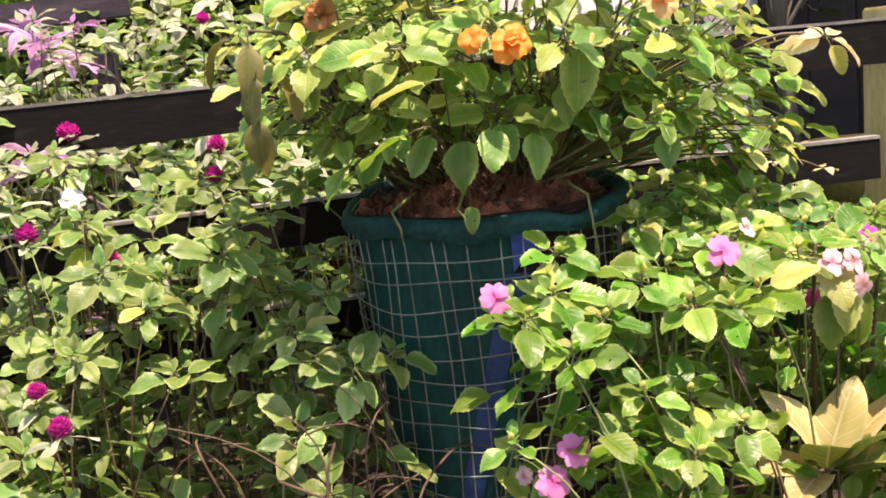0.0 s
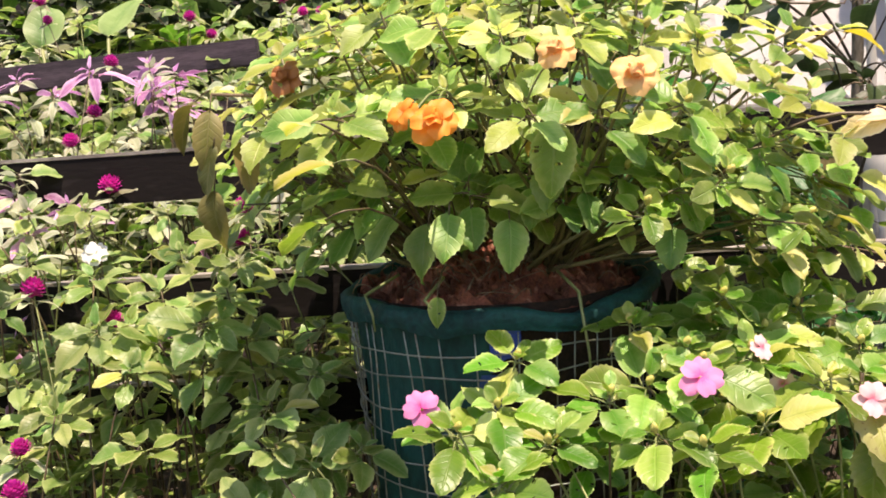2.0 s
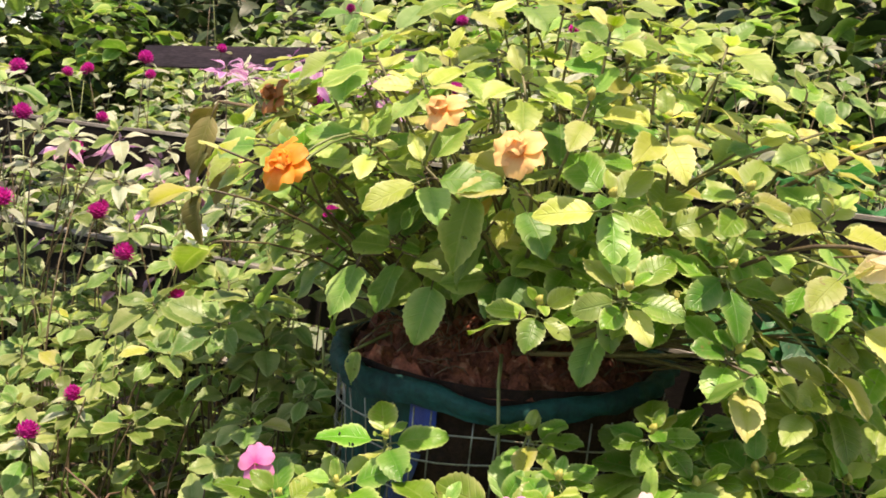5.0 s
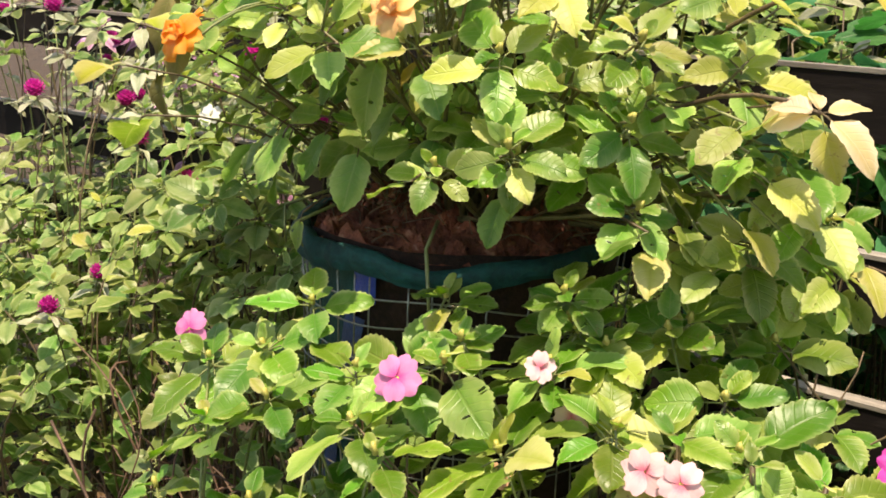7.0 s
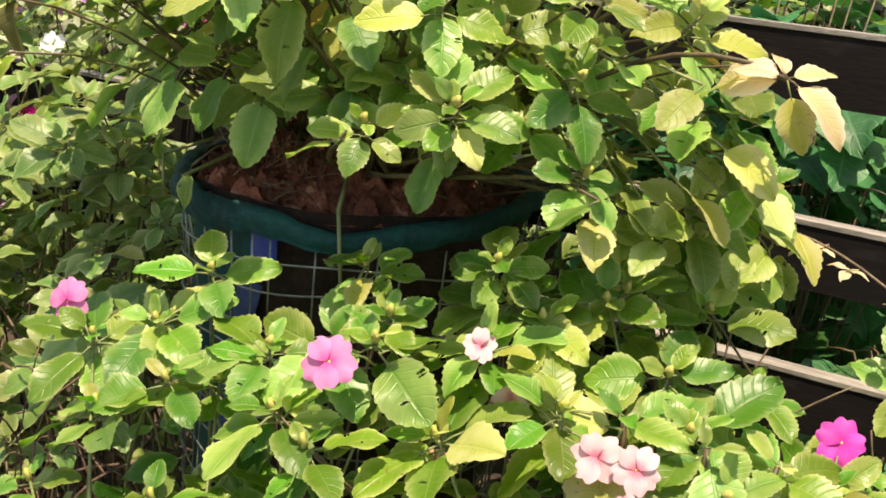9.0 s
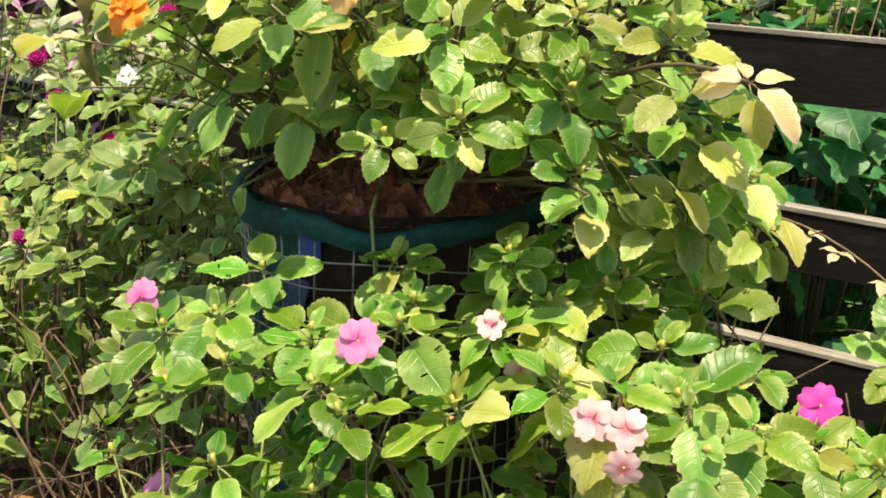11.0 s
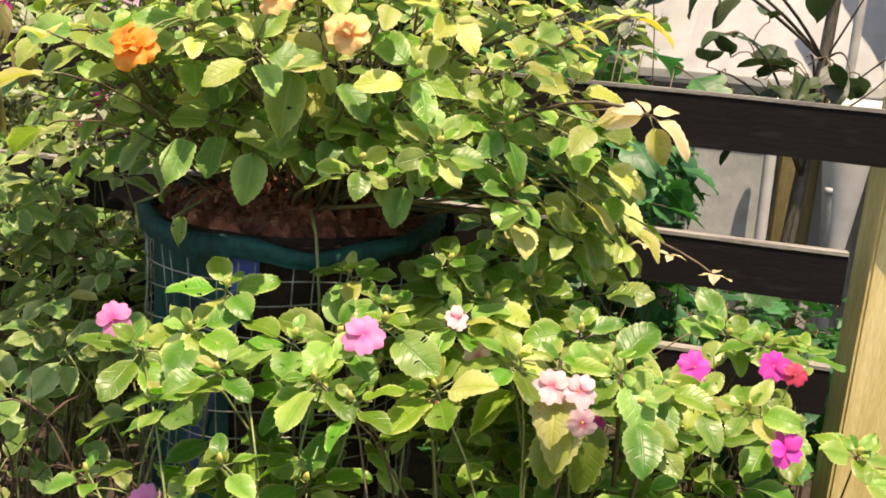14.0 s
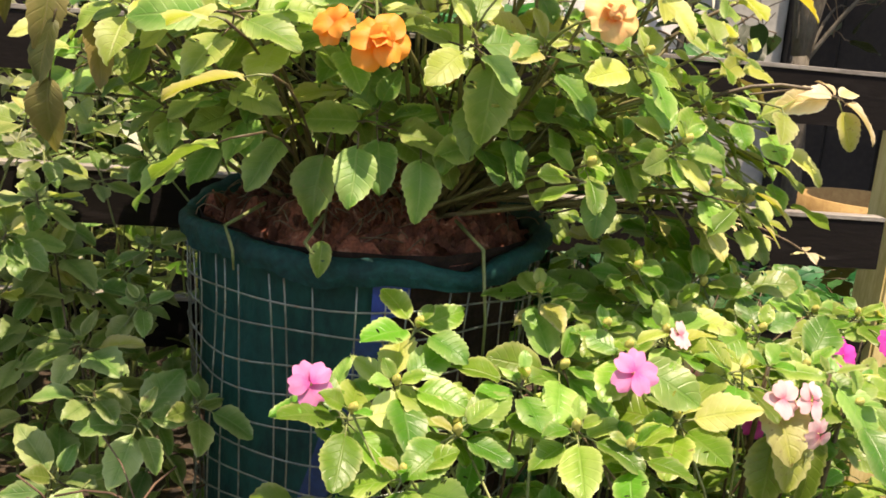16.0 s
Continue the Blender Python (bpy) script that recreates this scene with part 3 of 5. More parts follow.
def rail(x0, x1, top, tall, thick, seed):
    """One rail along the fence, its top edge coloured pale for the sun on it."""
    ob = thing("fence_rail", (0, on_fence(0), 0), "dark-stained horizontal wooden fence rail, its sunlit top edge coloured pale", "fence rail", "rails of the fence")
    ob.rotation_euler = (0, 0, FENCE_TURN)
    rng = random.Random(seed)
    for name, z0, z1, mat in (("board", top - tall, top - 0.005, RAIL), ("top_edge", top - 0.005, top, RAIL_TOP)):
        bm = bmesh.new()
        steps = 24
        loops = []
        for k in range(steps + 1):
            x = x0 + (x1 - x0) * k / steps
            sag = 0.0025 * math.sin(x * 3 + seed) + 0.001 * rng.uniform(-1, 1)
            front = 0.0015 if name == "board" else 0.0
            loops.append([bm.verts.new(p) for p in ((x, front, z0 + sag), (x, thick, z0 + sag), (x, thick, z1 + sag), (x, front, z1 + sag))])
        for a, b in zip(loops, loops[1:]):
            for k in range(4):
                bm.faces.new((a[k], b[k], b[(k + 1) % 4], a[(k + 1) % 4]))
        bm.faces.new(loops[0])
        bm.faces.new(loops[-1][::-1])
        bmesh.ops.recalc_face_normals(bm, faces=bm.faces)
        me = mesh_of(name, bm, mat, smooth=False)
        piece = new(name, me)
        piece.parent = ob
    return ob


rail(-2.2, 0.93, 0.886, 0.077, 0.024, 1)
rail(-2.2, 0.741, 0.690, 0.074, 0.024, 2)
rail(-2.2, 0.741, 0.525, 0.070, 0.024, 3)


def fence_post(x, tall):
    """A post set askew to the rails, so that two of its faces show."""
    ob = thing("fence_post", (x, on_fence(x, 0.030), 0), "square yellow wooden fence post at the end of the rails", "fence post")
    ob.rotation_euler = (0, radians(1.2), radians(24))
    bm = bmesh.new()
    box(bm, 0, 0.105, 0, 0.062, -0.05, tall, 0.004)
    piece = new("post", mesh_of("post", bm, POST_WOOD, smooth=False))
    piece.parent = ob


fence_post(0.752, 0.905)

# ---- the yard behind: whitewashed wall, column, pole, dark shed, old plank ----
def wall_piece(name, x0, x1, y0, y1, z0, z1, material, label, category="wall"):
    bm = bmesh.new()
    box(bm, x0, x1, y0, y1, z0, z1, 0.006)
    ob = new(name, mesh_of(name, bm, material, smooth=False))
    tagged(ob, label, category, kind="structure")
    return ob


wall_piece("wall_north", 0.14, 0.95, 3.27, 3.45, 0, 0.86, WALL_WHITE, "whitewashed masonry wall behind the fence")
# added backdrop: its dark colour stands in for shade between the bushes
wall_piece("wall_west", -6.0, 0.10, 4.3, 4.4, 0, 2.7, DARK_SHADE_BOARDS, "added dark backdrop that closes the gaps between the bushes")
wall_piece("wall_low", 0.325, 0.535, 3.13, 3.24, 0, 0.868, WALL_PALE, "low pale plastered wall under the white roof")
wall_piece("wall_boards", -0.25, 0.32, 3.06, 3.12, 0, 0.86, DARK_SHADE_BOARDS, "low wall of dark boards behind the shrubs")
wall_piece("wall_panel", 0.553, 0.652, 3.12, 3.18, 0, 0.87, WALL_OLIVE, "olive stained panel between wall and column")
wall_piece("wall_grey", 0.785, 0.953, 3.14, 3.26, 0, 1.9, WALL_GREY, "grey plastered wall pier beside the column")


def sheet_roof():
    """A low white roof of painted sheets, sloping up and away from its eave."""
    ob = thing("sheet_roof", (0.4, 3.2, 0.87), "low sloping roof of white painted ribbed sheets", "roof")
    rise, run, x = 1.5, 1.35, -0.08
    while x < 0.7:
        bm = bmesh.new()
        rows = []
        for i in range(13):
            u = i / 12 * 0.425
            lift = 0.004 * max(0.0, math.cos(u * 2 * math.pi / 0.133)) ** 2
            rows.append([bm.verts.new((x + u, 3.12 + run * v - 0.7 * lift, 0.885 + rise * v + 0.7 * lift - off)) for v, off in ((0, 0), (0.33, 0.002), (0.66, -0.002), (1, 0))])
        for p, q in zip(rows, rows[1:]):
            for k in range(3):
                bm.faces.new((p[k], q[k], q[k + 1], p[k + 1]))
        bmesh.ops.solidify(bm, geom=bm.faces[:], thickness=0.003)
        part("sheet", bm, SHEET_WHITE, ob, smooth=False)
        x += 0.425
    bm = bmesh.new()
    box(bm, -0.05, 0.783, 3.09, 3.115, 0.868, 0.892, 0.003)
    part("eave_board", bm, WALL_GREY, ob, "grey eave board", smooth=False)


sheet_roof()


def white_column():
    ob = thing("column", (0.716, 3.08, 0), "white painted tapering column before the grey wall", "column")
    bm = bmesh.new()
    tube(bm, [(0, 0, 0), (0, 0, 0.42), (0, 0, 0.56), (0, 0, 0.70), (0, 0, 0.862)], [0.018, 0.020, 0.040, 0.058, 0.064], 20)
    place("shaft", mesh_of("shaft", bm, WALL_WHITE), ob, Matrix.Translation((0.716, 3.08, 0)))
    bm = bmesh.new()
    tube(bm, [(0, 0, 0), (0, 0, 0.05), (0, 0, 0.06)], [0.08, 0.08, 0.05], 20)
    place("foot", mesh_of("foot", bm, WALL_GREY), ob, Matrix.Translation((0.716, 3.08, 0)))


white_column()


def thin_pole():
    ob = thing("pole", (0.533, 3.06, 0), "thin pale upright pole with flaking paint", "pole")
    bm = bmesh.new()
    tube(bm, [(0, 0, 0), (0.004, 0, 0.4), (-0.003, 0, 0.8), (0, 0, 0.86)], [0.016, 0.015, 0.016, 0.014], 10)
    place("shaft", mesh_of("shaft", bm, WALL_WHITE), ob, Matrix.Translation((0.533, 3.06, 0)))


thin_pole()


def downpipe():
    ob = thing("downpipe", (0.690, 3.05, 0), "thin light grey downpipe before the white roof", "pipe")
    bm = bmesh.new()
    tube(bm, [(0, 0, 0), (0, 0, 0.8), (0.004, 0, 1.3), (0.004, 0, 1.75)], 0.012, 12)
    place("pipe", mesh_of("pipe", bm, WALL_GREY), ob, Matrix.Translation((0.690, 3.05, 0)))
    for z in (0.62, 1.2):
        bm = bmesh.new()
        tube(bm, [(0, 0, z), (0, 0, z + 0.018)], 0.015, 12)
        place("collar", mesh_of("collar", bm, WALL_PALE), ob, Matrix.Translation((0.690, 3.05, 0)))


downpipe()


def shed():
    """A dark open lean-to behind the post, its deep shade put into the board colour."""
    ob = thing("shed", (1.75, 3.0, 0), "open wooden lean-to, boards coloured near black for deep shade", "shed")
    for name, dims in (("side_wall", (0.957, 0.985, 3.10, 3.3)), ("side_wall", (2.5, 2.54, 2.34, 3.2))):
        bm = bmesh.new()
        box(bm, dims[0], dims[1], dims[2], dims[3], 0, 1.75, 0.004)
        part(name, bm, DARK_SHADE_BOARDS, ob, smooth=False)
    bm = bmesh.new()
    # added roof above the view, sized to cast shade on the grey pier
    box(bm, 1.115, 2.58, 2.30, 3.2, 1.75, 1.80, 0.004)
    part("roof", bm, DARK_SHADE_BOARDS, ob, smooth=False)
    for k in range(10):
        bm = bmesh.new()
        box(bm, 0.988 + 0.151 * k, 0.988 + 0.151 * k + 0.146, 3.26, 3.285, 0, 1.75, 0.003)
        part("board", bm, DARK_SHADE_BOARDS, ob, smooth=False)


shed()


def flower_pot(at, r, tall):
    ob = thing("flower_pot", at, "round terracotta flower pot on the ground behind the fence", "flower pot")
    bm = bmesh.new()
    prof = [(0.70, 0), (0.98, 0.80), (1.08, 0.80), (1.08, 1.0), (0.96, 1.0), (0.92, 0.86)]
    rings = [[bm.verts.new((r * a * math.cos(2 * math.pi * k / 24), r * a * math.sin(2 * math.pi * k / 24), tall * h)) for k in range(24)] for a, h in prof]
    for p, q in zip(rings, rings[1:]):
        for k in range(24):
            bm.faces.new((p[k], p[(k + 1) % 24], q[(k + 1) % 24], q[k]))
    bm.faces.new(rings[0][::-1])
    place("pot", mesh_of("pot", bm, TERRACOTTA), ob, Matrix.Translation(at))
    bm = bmesh.new()
    bmesh.ops.create_circle(bm, cap_ends=True, segments=24, radius=r * 0.93)
    place("soil", mesh_of("soil", bm, SOIL), ob, Matrix.Translation(Vector(at) + Vector((0, 0, tall * 0.87))))


flower_pot((1.00, 2.52, 0), 0.13, 0.60)
flower_pot((1.26, 2.30, 0), 0.15, 0.52)


def old_plank():
    ob = thing("plank", (-1.1, 2.32, 1.07), "old weathered purplish grey plank fixed across the flower bed behind", "plank")
    bm = bmesh.new()
    box(bm, -0.75, 0.42, -0.012, 0.012, -0.030, 0.030, 0.003)
    place("board", mesh_of("board", bm, PLANK_OLD, smooth=False), ob, pose(-1.1, 2.32, 1.07, 0, -2.0, 6))
    for x in (-1.7, -0.76):
        bm = bmesh.new()
        box(bm, x - 0.03, x + 0.03, 2.345, 2.395, -0.05, 0.98, 0.004)
        part("post", bm, PLANK_OLD, ob, smooth=False)


old_plank()

# ---- the planter: wire cylinder lined with plastic, filled with coir ----
POT_X, POT_Y, POT_R, POT_TOP = 0.041, 1.433, 0.184, 0.69


def planter():
    ob = thing("planter", (POT_X, POT_Y, 0), "tall wire-mesh planter lined with teal and blue plastic, full of coir", "planter")
    rng = random.Random(5)

    def radius(z, a):
        flare = 0.007 * max(0.0, (z - POT_TOP + 0.06) / 0.06) ** 2 + 0.010 * max(0.0, math.cos(a - radians(180))) ** 4 * min(max((z - 0.40) / 0.24, 0.0), 1.0)
        flat = 1 - 0.07 * max(0.0, math.sin(a)) ** 2
        return POT_R * (0.90 + 0.10 * z / POT_TOP) * flat + flare + 0.004 * math.sin(3 * a + z * 9) + 0.003 * math.sin(7 * a - z * 14)

    def shell(name, a0, a1, z0, z1, off, material, ragged=0.0, label="", slant=0.0):
        bm = bmesh.new()
        na, nz = max(4, int((a1 - a0) / 0.09)), max(3, int((z1 - z0) / 0.03))
        rows = []
        for j in range(nz + 1):
            row = []
            for i in range(na + 1):
                a = a0 + (a1 - a0) * i / na
                z = z0 + (z1 - z0) * j / nz
                if ragged:
                    rag = ragged * noise.noise((a * 4, z0 * 20, 1.0))
                    z += rag * (1 - j / nz)
                a += slant * (POT_TOP - z)
                r = radius(z, a) + off + 0.003 * noise.noise((a * 6, z * 16, 5.0)) + (0.002 * math.sin(a * 23 + z * 30))
                row.append(bm.verts.new((POT_X + r * math.cos(a), POT_Y + r * math.sin(a), z)))
            rows.append(row)
        for p, q in zip(rows, rows[1:]):
            for i in range(na):
                bm.faces.new((p[i], p[i + 1], q[i + 1], q[i]))
        part(name, bm, material, ob, label)

    full = 2 * math.pi
    shell("bag", 0, full, 0, POT_TOP, -0.012, BAG, label="dark brown earth-stained bag behind the wire")
    # the teal sheet wraps the side that faces away from the post
    shell("lining", radians(140), radians(276), 0, POT_TOP - 0.01, -0.006, SHEET, label="teal plastic lining sheet")
    shell("blue_strip", radians(280), radians(290), 0.0, POT_TOP - 0.08, -0.0035, BLUE_DIM, label="darker blue plastic strip", slant=-1.65)
    shell("blue_patch", radians(276), radians(287), POT_TOP - 0.072, POT_TOP - 0.012, -0.0025, BLUE, 0.03, "cobalt blue plastic patch under the collar")
    # a thick, uneven rolled collar
    bm = bmesh.new()
    na, prof = 108, [(-0.016, -0.012), (-0.009, 0.003), (0.001, 0.006), (0.008, 0.001), (0.009, -0.010), (0.007, -0.016), (0.005, -0.023)]
    rings = []
    for i in range(na):
        a = full * i / na
        drop = 0.010 * noise.noise((math.cos(a) * 2, math.sin(a) * 2, 7.0)) + 0.006 * math.sin(a * 3 + 1) + 0.012 * math.cos(a - radians(95))
        longer = 0.72 + 0.22 * math.cos(a - radians(240)) + 0.5 * noise.noise((math.cos(a) * 3, math.sin(a) * 3, 2.0))
        ring = []
        for dr, dz in prof:
            r = radius(POT_TOP, a) + dr + 0.004 * noise.noise((a * 7, dz * 40, 1.0)) + 0.0025 * math.sin(a * 31 + dz * 90)
            ring.append(bm.verts.new((POT_X + r * math.cos(a), POT_Y + r * math.sin(a), POT_TOP + drop + (dz * longer if dz < -0.01 else dz))))
        rings.append(ring)
    for i in range(na):
        p, q = rings[i], rings[(i + 1) % na]
        for k in range(len(prof) - 1):
            bm.faces.new((p[k], q[k], q[k + 1], p[k + 1]))
    part("collar", bm, COLLAR, ob, "rolled teal plastic collar round the rim")
    # wires
    uprights, rows = 40, 20
    for i in range(uprights):
        a = full * (i + 0.3 * rng.uniform(-1, 1)) / uprights
        bm = bmesh.new()
        pts = []
        for j in range(15):
            z = (POT_TOP - 0.03) * j / 14
            b = a + 0.02 * math.sin(z * 8 + i * 0.4)
            r = radius(z, b) + 0.0055
            pts.append((POT_X + r * math.cos(b), POT_Y + r * math.sin(b), z))
        tube(bm, pts, 0.0010, 5)
        part("upright_wire", bm, WIRE, ob)
    for j in range(rows):
        z0 = 0.02 + (POT_TOP - 0.075) * j / (rows - 1) + rng.uniform(-0.003, 0.003)
        bm = bmesh.new()
        pts = []
        for i in range(56):
            a = full * i / 56
            z = z0 + 0.006 * math.sin(a * 2 + j * 0.2) + 0.003 * math.sin(a * 5 + j)
            r = radius(z, a) + 0.007
            pts.append((POT_X + r * math.cos(a), POT_Y + r * math.sin(a), z))
        tube(bm, pts, 0.00105, 5, closed=True)
        part("ring_wire", bm, WIRE, ob)
    # coir mound
    bm = bmesh.new()
    rings = []
    for k in range(33):
        f = k / 32
        ring = []
        for i in range(110):
            a = full * i / 110
            r = (radius(POT_TOP, a) - 0.014) * f
            p = Vector((POT_X + r * math.cos(a), POT_Y + r * math.sin(a), POT_TOP - 0.012 + 0.055 * (1 - f * f)))
            p.z += (0.026 * noise.noise(p * 25) + 0.020 * noise.noise(p * 60) + 0.012 * noise.noise(p * 150)) * (1 if f < 0.98 else 0)
            ring.append(bm.verts.new(p))
        rings.append(ring)
    for p, q in zip(rings[1:], rings[2:]):
        for i in range(110):
            bm.faces.new((p[i], q[i], q[(i + 1) % 110], p[(i + 1) % 110]))
    bm.faces.new(rings[1])
    part("coir_filling", bm, COIR, ob, "rough reddish brown coir and bark filling", smooth=False)
    bm = bmesh.new()
    for k in range(170):
        a, f = rng.uniform(0, full), math.sqrt(rng.uniform(0.05, 0.96))
        r = (POT_R - 0.016) * f
        start = Vector((POT_X + r * math.cos(a), POT_Y + r * math.sin(a), POT_TOP - 0.002 + 0.055 * (1 - f * f)))
        turn, far = rng.uniform(0, full), rng.uniform(0.02, 0.05)
        tube(bm, arc(start, start + Vector((far * math.cos(turn), far * math.sin(turn), rng.uniform(-0.01, 0.012))), (rng.uniform(-0.01, 0.01), rng.uniform(-0.01, 0.01), rng.uniform(0.004, 0.016)), 4), 0.0007, 3)
    tagged(part("loose_coir", bm, TWIG, ob, "loose pale coir fibres"), "loose pale coir fibres", kind="stuff")
    chip = []
    for k in range(4):
        bm = bmesh.new()
        bmesh.ops.create_icosphere(bm, subdivisions=1, radius=1)
        for v in bm.verts:
            v.co = Vector((v.co.x * 1.7, v.co.y, v.co.z * 0.55)) * rng.uniform(0.7, 1.2)
        chip.append(mesh_of("coir_chip", bm, COIR, smooth=False))
    for k in range(290):
        a, f = rng.uniform(0, full), math.sqrt(rng.uniform(0.25, 0.97))
        r = (POT_R - 0.014) * f
        s = rng.uniform(0.003, 0.0075)
        place("coir_chip", rng.choice(chip), ob, Matrix.LocRotScale((POT_X + r * math.cos(a), POT_Y + r * math.sin(a), POT_TOP - 0.006 + 0.055 * (1 - f * f)), Euler([rng.uniform(0, 6) for _ in range(3)]), (s, s, s)))
    for k in range(3):
        a = radians((305, 258, 232)[k])
        r = radius(POT_TOP, a)
        top = (POT_X + (r - 0.03) * math.cos(a), POT_Y + (r - 0.03) * math.sin(a), POT_TOP + 0.03)
        rim = (POT_X + (r + 0.02) * math.cos(a), POT_Y + (r + 0.02) * math.sin(a), POT_TOP + 0.012)
        end = (POT_X + (r + 0.018) * math.cos(a + 0.06), POT_Y + (r + 0.018) * math.sin(a + 0.06), POT_TOP - (0.13, 0.012, 0.03)[k])
        bm = bmesh.new()
        tube(bm, [top, rim, Vector(rim).lerp(Vector(end), 0.5) + Vector((0.004, -0.004, 0)), end], [0.0021, 0.0020, 0.0017, 0.0010], 5)
        part("root", bm, STEM, ob, "thin pale root hanging over the rim")


planter()

# ---- plants ----
def canopy_left(x, y):
    return max(0.24, min(0.50 + 0.82 * (y - 1.2), 0.74))


def canopy_right(x, y):
    z = 0.615 + 0.30 * (y - 1.13)
    if y < 1.09:
        z -= 2.2 * (1.09 - y)
    if x > 0.40:
        z = min(z, 0.60 - 0.45 * max(0.0, y - 1.36) - 0.12 * (x - 0.40))
    return max(0.22, z)


def clear_of_planter(x, y, gap):
    return math.hypot(x - POT_X, y - POT_Y) > POT_R + gap


def scatter(x0, x1, y0, y1, gap, keep, rng, fixed=(), tries=6000):
    """Spots at least gap apart, with those given first."""
    spots = [(x, y) for x, y, *_ in fixed]
    found = list(spots)
    for _ in range(tries):
        x, y = rng.uniform(x0, x1), rng.uniform(y0, y1)
        if keep(x, y) and all((x - a) ** 2 + (y - b) ** 2 > gap * gap for a, b in spots):
            spots.append((x, y))
            found.append((x, y))
    return found[len(fixed):]


def grouped(tips, cell):
    """Tips gathered into plants by a skewed grid."""
    bunch = {}
    for t in tips:
        bunch.setdefault((math.floor((t[0] + 0.3 * t[1]) / cell), math.floor(t[1] / cell)), []).append(t)
    return [v for _, v in sorted(bunch.items())]


def bed_plant(name, tips, meshes, rng, label, group, leaves, size, odd=None, odd_share=0.0, flowers=(), lower=None, stem=STEM_PINK, ground_z=0.0, lean=(0.1, -0.45, 1), broad=(), far=False):
    """A bushy plant whose shoots end in whorls of leaves at the given tips."""
    bx = sum(t[0] for t in tips) / len(tips)
    by = sum(t[1] for t in tips) / len(tips) + 0.03
    if not clear_of_planter(bx, by, 0.02) and ground_z == 0:
        by = POT_Y - math.sqrt(max((POT_R + 0.03) ** 2 - (bx - POT_X) ** 2, 0.0))
    ob = thing(name, (bx, by, ground_z), label, "plant", group)
    if far:
        GATHERED[ob.name] = {}
    stems(ob, (bx, by, ground_z), tips, stem if rng.random() < 0.7 else STEM, rng, 0.0019, 0.11)
    for t in tips:
        axis = Vector(lean) + Vector((rng.uniform(-0.4, 0.4), rng.uniform(-0.35, 0.35), 0))
        sprig(ob, t, axis, meshes, rng, leaves + rng.randint(-2, 2), size * (rng.uniform(1.1, 1.28) if t in broad else rng.uniform(0.82, 1.18)), 0.016, odd, odd_share, low=0.05)
        if lower:
            for _ in range(lower):
                f = rng.uniform(0.45, 0.88)
                at = Vector((bx, by, ground_z)).lerp(Vector(t), f) + Vector((rng.uniform(-0.02, 0.02), rng.uniform(-0.03, 0.01), 0))
                put_leaf(ob, meshes, at, rng.uniform(0, 6.3), rng.uniform(-0.8, 0.3), rng.uniform(-0.5, 0.5), size * rng.uniform(0.8, 1.2), rng)
    for at, facing, mat, s, tag in flowers:
        near = min(tips, key=lambda t: (Vector(t) - Vector(at)).length)
        bm = bmesh.new()
        tube(bm, arc(Vector(near) - Vector((0, 0, 0.02)), Vector(at) - Vector(facing).normalized() * 0.006, (0, 0, 0.008), 4), 0.0011, 4)
        part("flower_stalk", bm, STEM, ob)
        flower(ob, at, facing, FLOWER_PETALS[mat.name], s, rng, label=tag)
    if far:
        join_parts(ob)
    return ob


BED_LABEL = "leafy pale-edged impatiens plant with pink flowers beside the planter"
FRONT_FLOWERS = [
    ((0.293, 1.115, 0.640), (0.3, -0.75, 0.5), PINK, 0.0224, "bright pink open flower"),
    ((0.027, 1.081, 0.618), (0.25, -0.8, 0.45), PINK, 0.0200, "bright pink open flower"),
    ((0.351, 1.222, 0.644), (0.5, -0.7, 0.5), PALE_PINK, 0.0146, "small pale pink flower"),
    ((0.373, 1.243, 0.601), (0.5, -0.8, 0.2), PALE_PINK, 0.0163, "small pale pink flower"),
    ((0.458, 1.231, 0.588), (0.3, -0.8, 0.5), PALE_PINK, 0.0206, "pale pink flower"),
    ((0.489, 1.237, 0.587), (0.5, -0.7, 0.5), PALE_PINK, 0.0206, "pale pink flower"),
    ((0.496, 1.226, 0.558), (0.4, -0.8, -0.1), PALE_PINK, 0.0172, "pale pink flower hanging over the leaves"),
    ((0.342, 1.190, 0.552), (0.5, -0.8, 0.2), PEACH, 0.0129, "half-open peach flower"),
]
FENCE_FLOWERS = [
    ((0.580, 1.418, 0.582), (0.4, -0.8, 0.5), MAGENTA, 0.0215, "magenta open flower"),
    ((0.664, 1.498, 0.578), (0.3, -0.8, 0.4), MAGENTA, 0.0206, "magenta open flower"),
    ((0.692, 1.378, 0.520), (0.4, -0.7, 0.5), MAGENTA, 0.0224, "magenta open flower"),
    ((0.479, 1.368, 0.509), (0.5, -0.8, 0.2), MAGENTA, 0.0172, "deep pink flower"),
    ((0.487, 1.361, 0.482), (0.5, -0.8, 0.1), MAGENTA, 0.0163, "deep pink flower"),
    ((0.098, 1.046, 0.444), (0.3, -0.8, 0.5), PINK, 0.0215, "bright pink open flower"),
    ((0.072, 1.044, 0.410), (0.1, -0.8, 0.4), PINK, 0.0215, "bright pink open flower"),
    ((0.042, 1.072, 0.410), (-0.3, -0.8, 0.2), PALE_PINK, 0.0120, "small pink bud"),
    ((0.690, 1.470, 0.580), (0.2, -0.6, 0.3), CRIMSON, 0.0155, "withered red flower"),
]
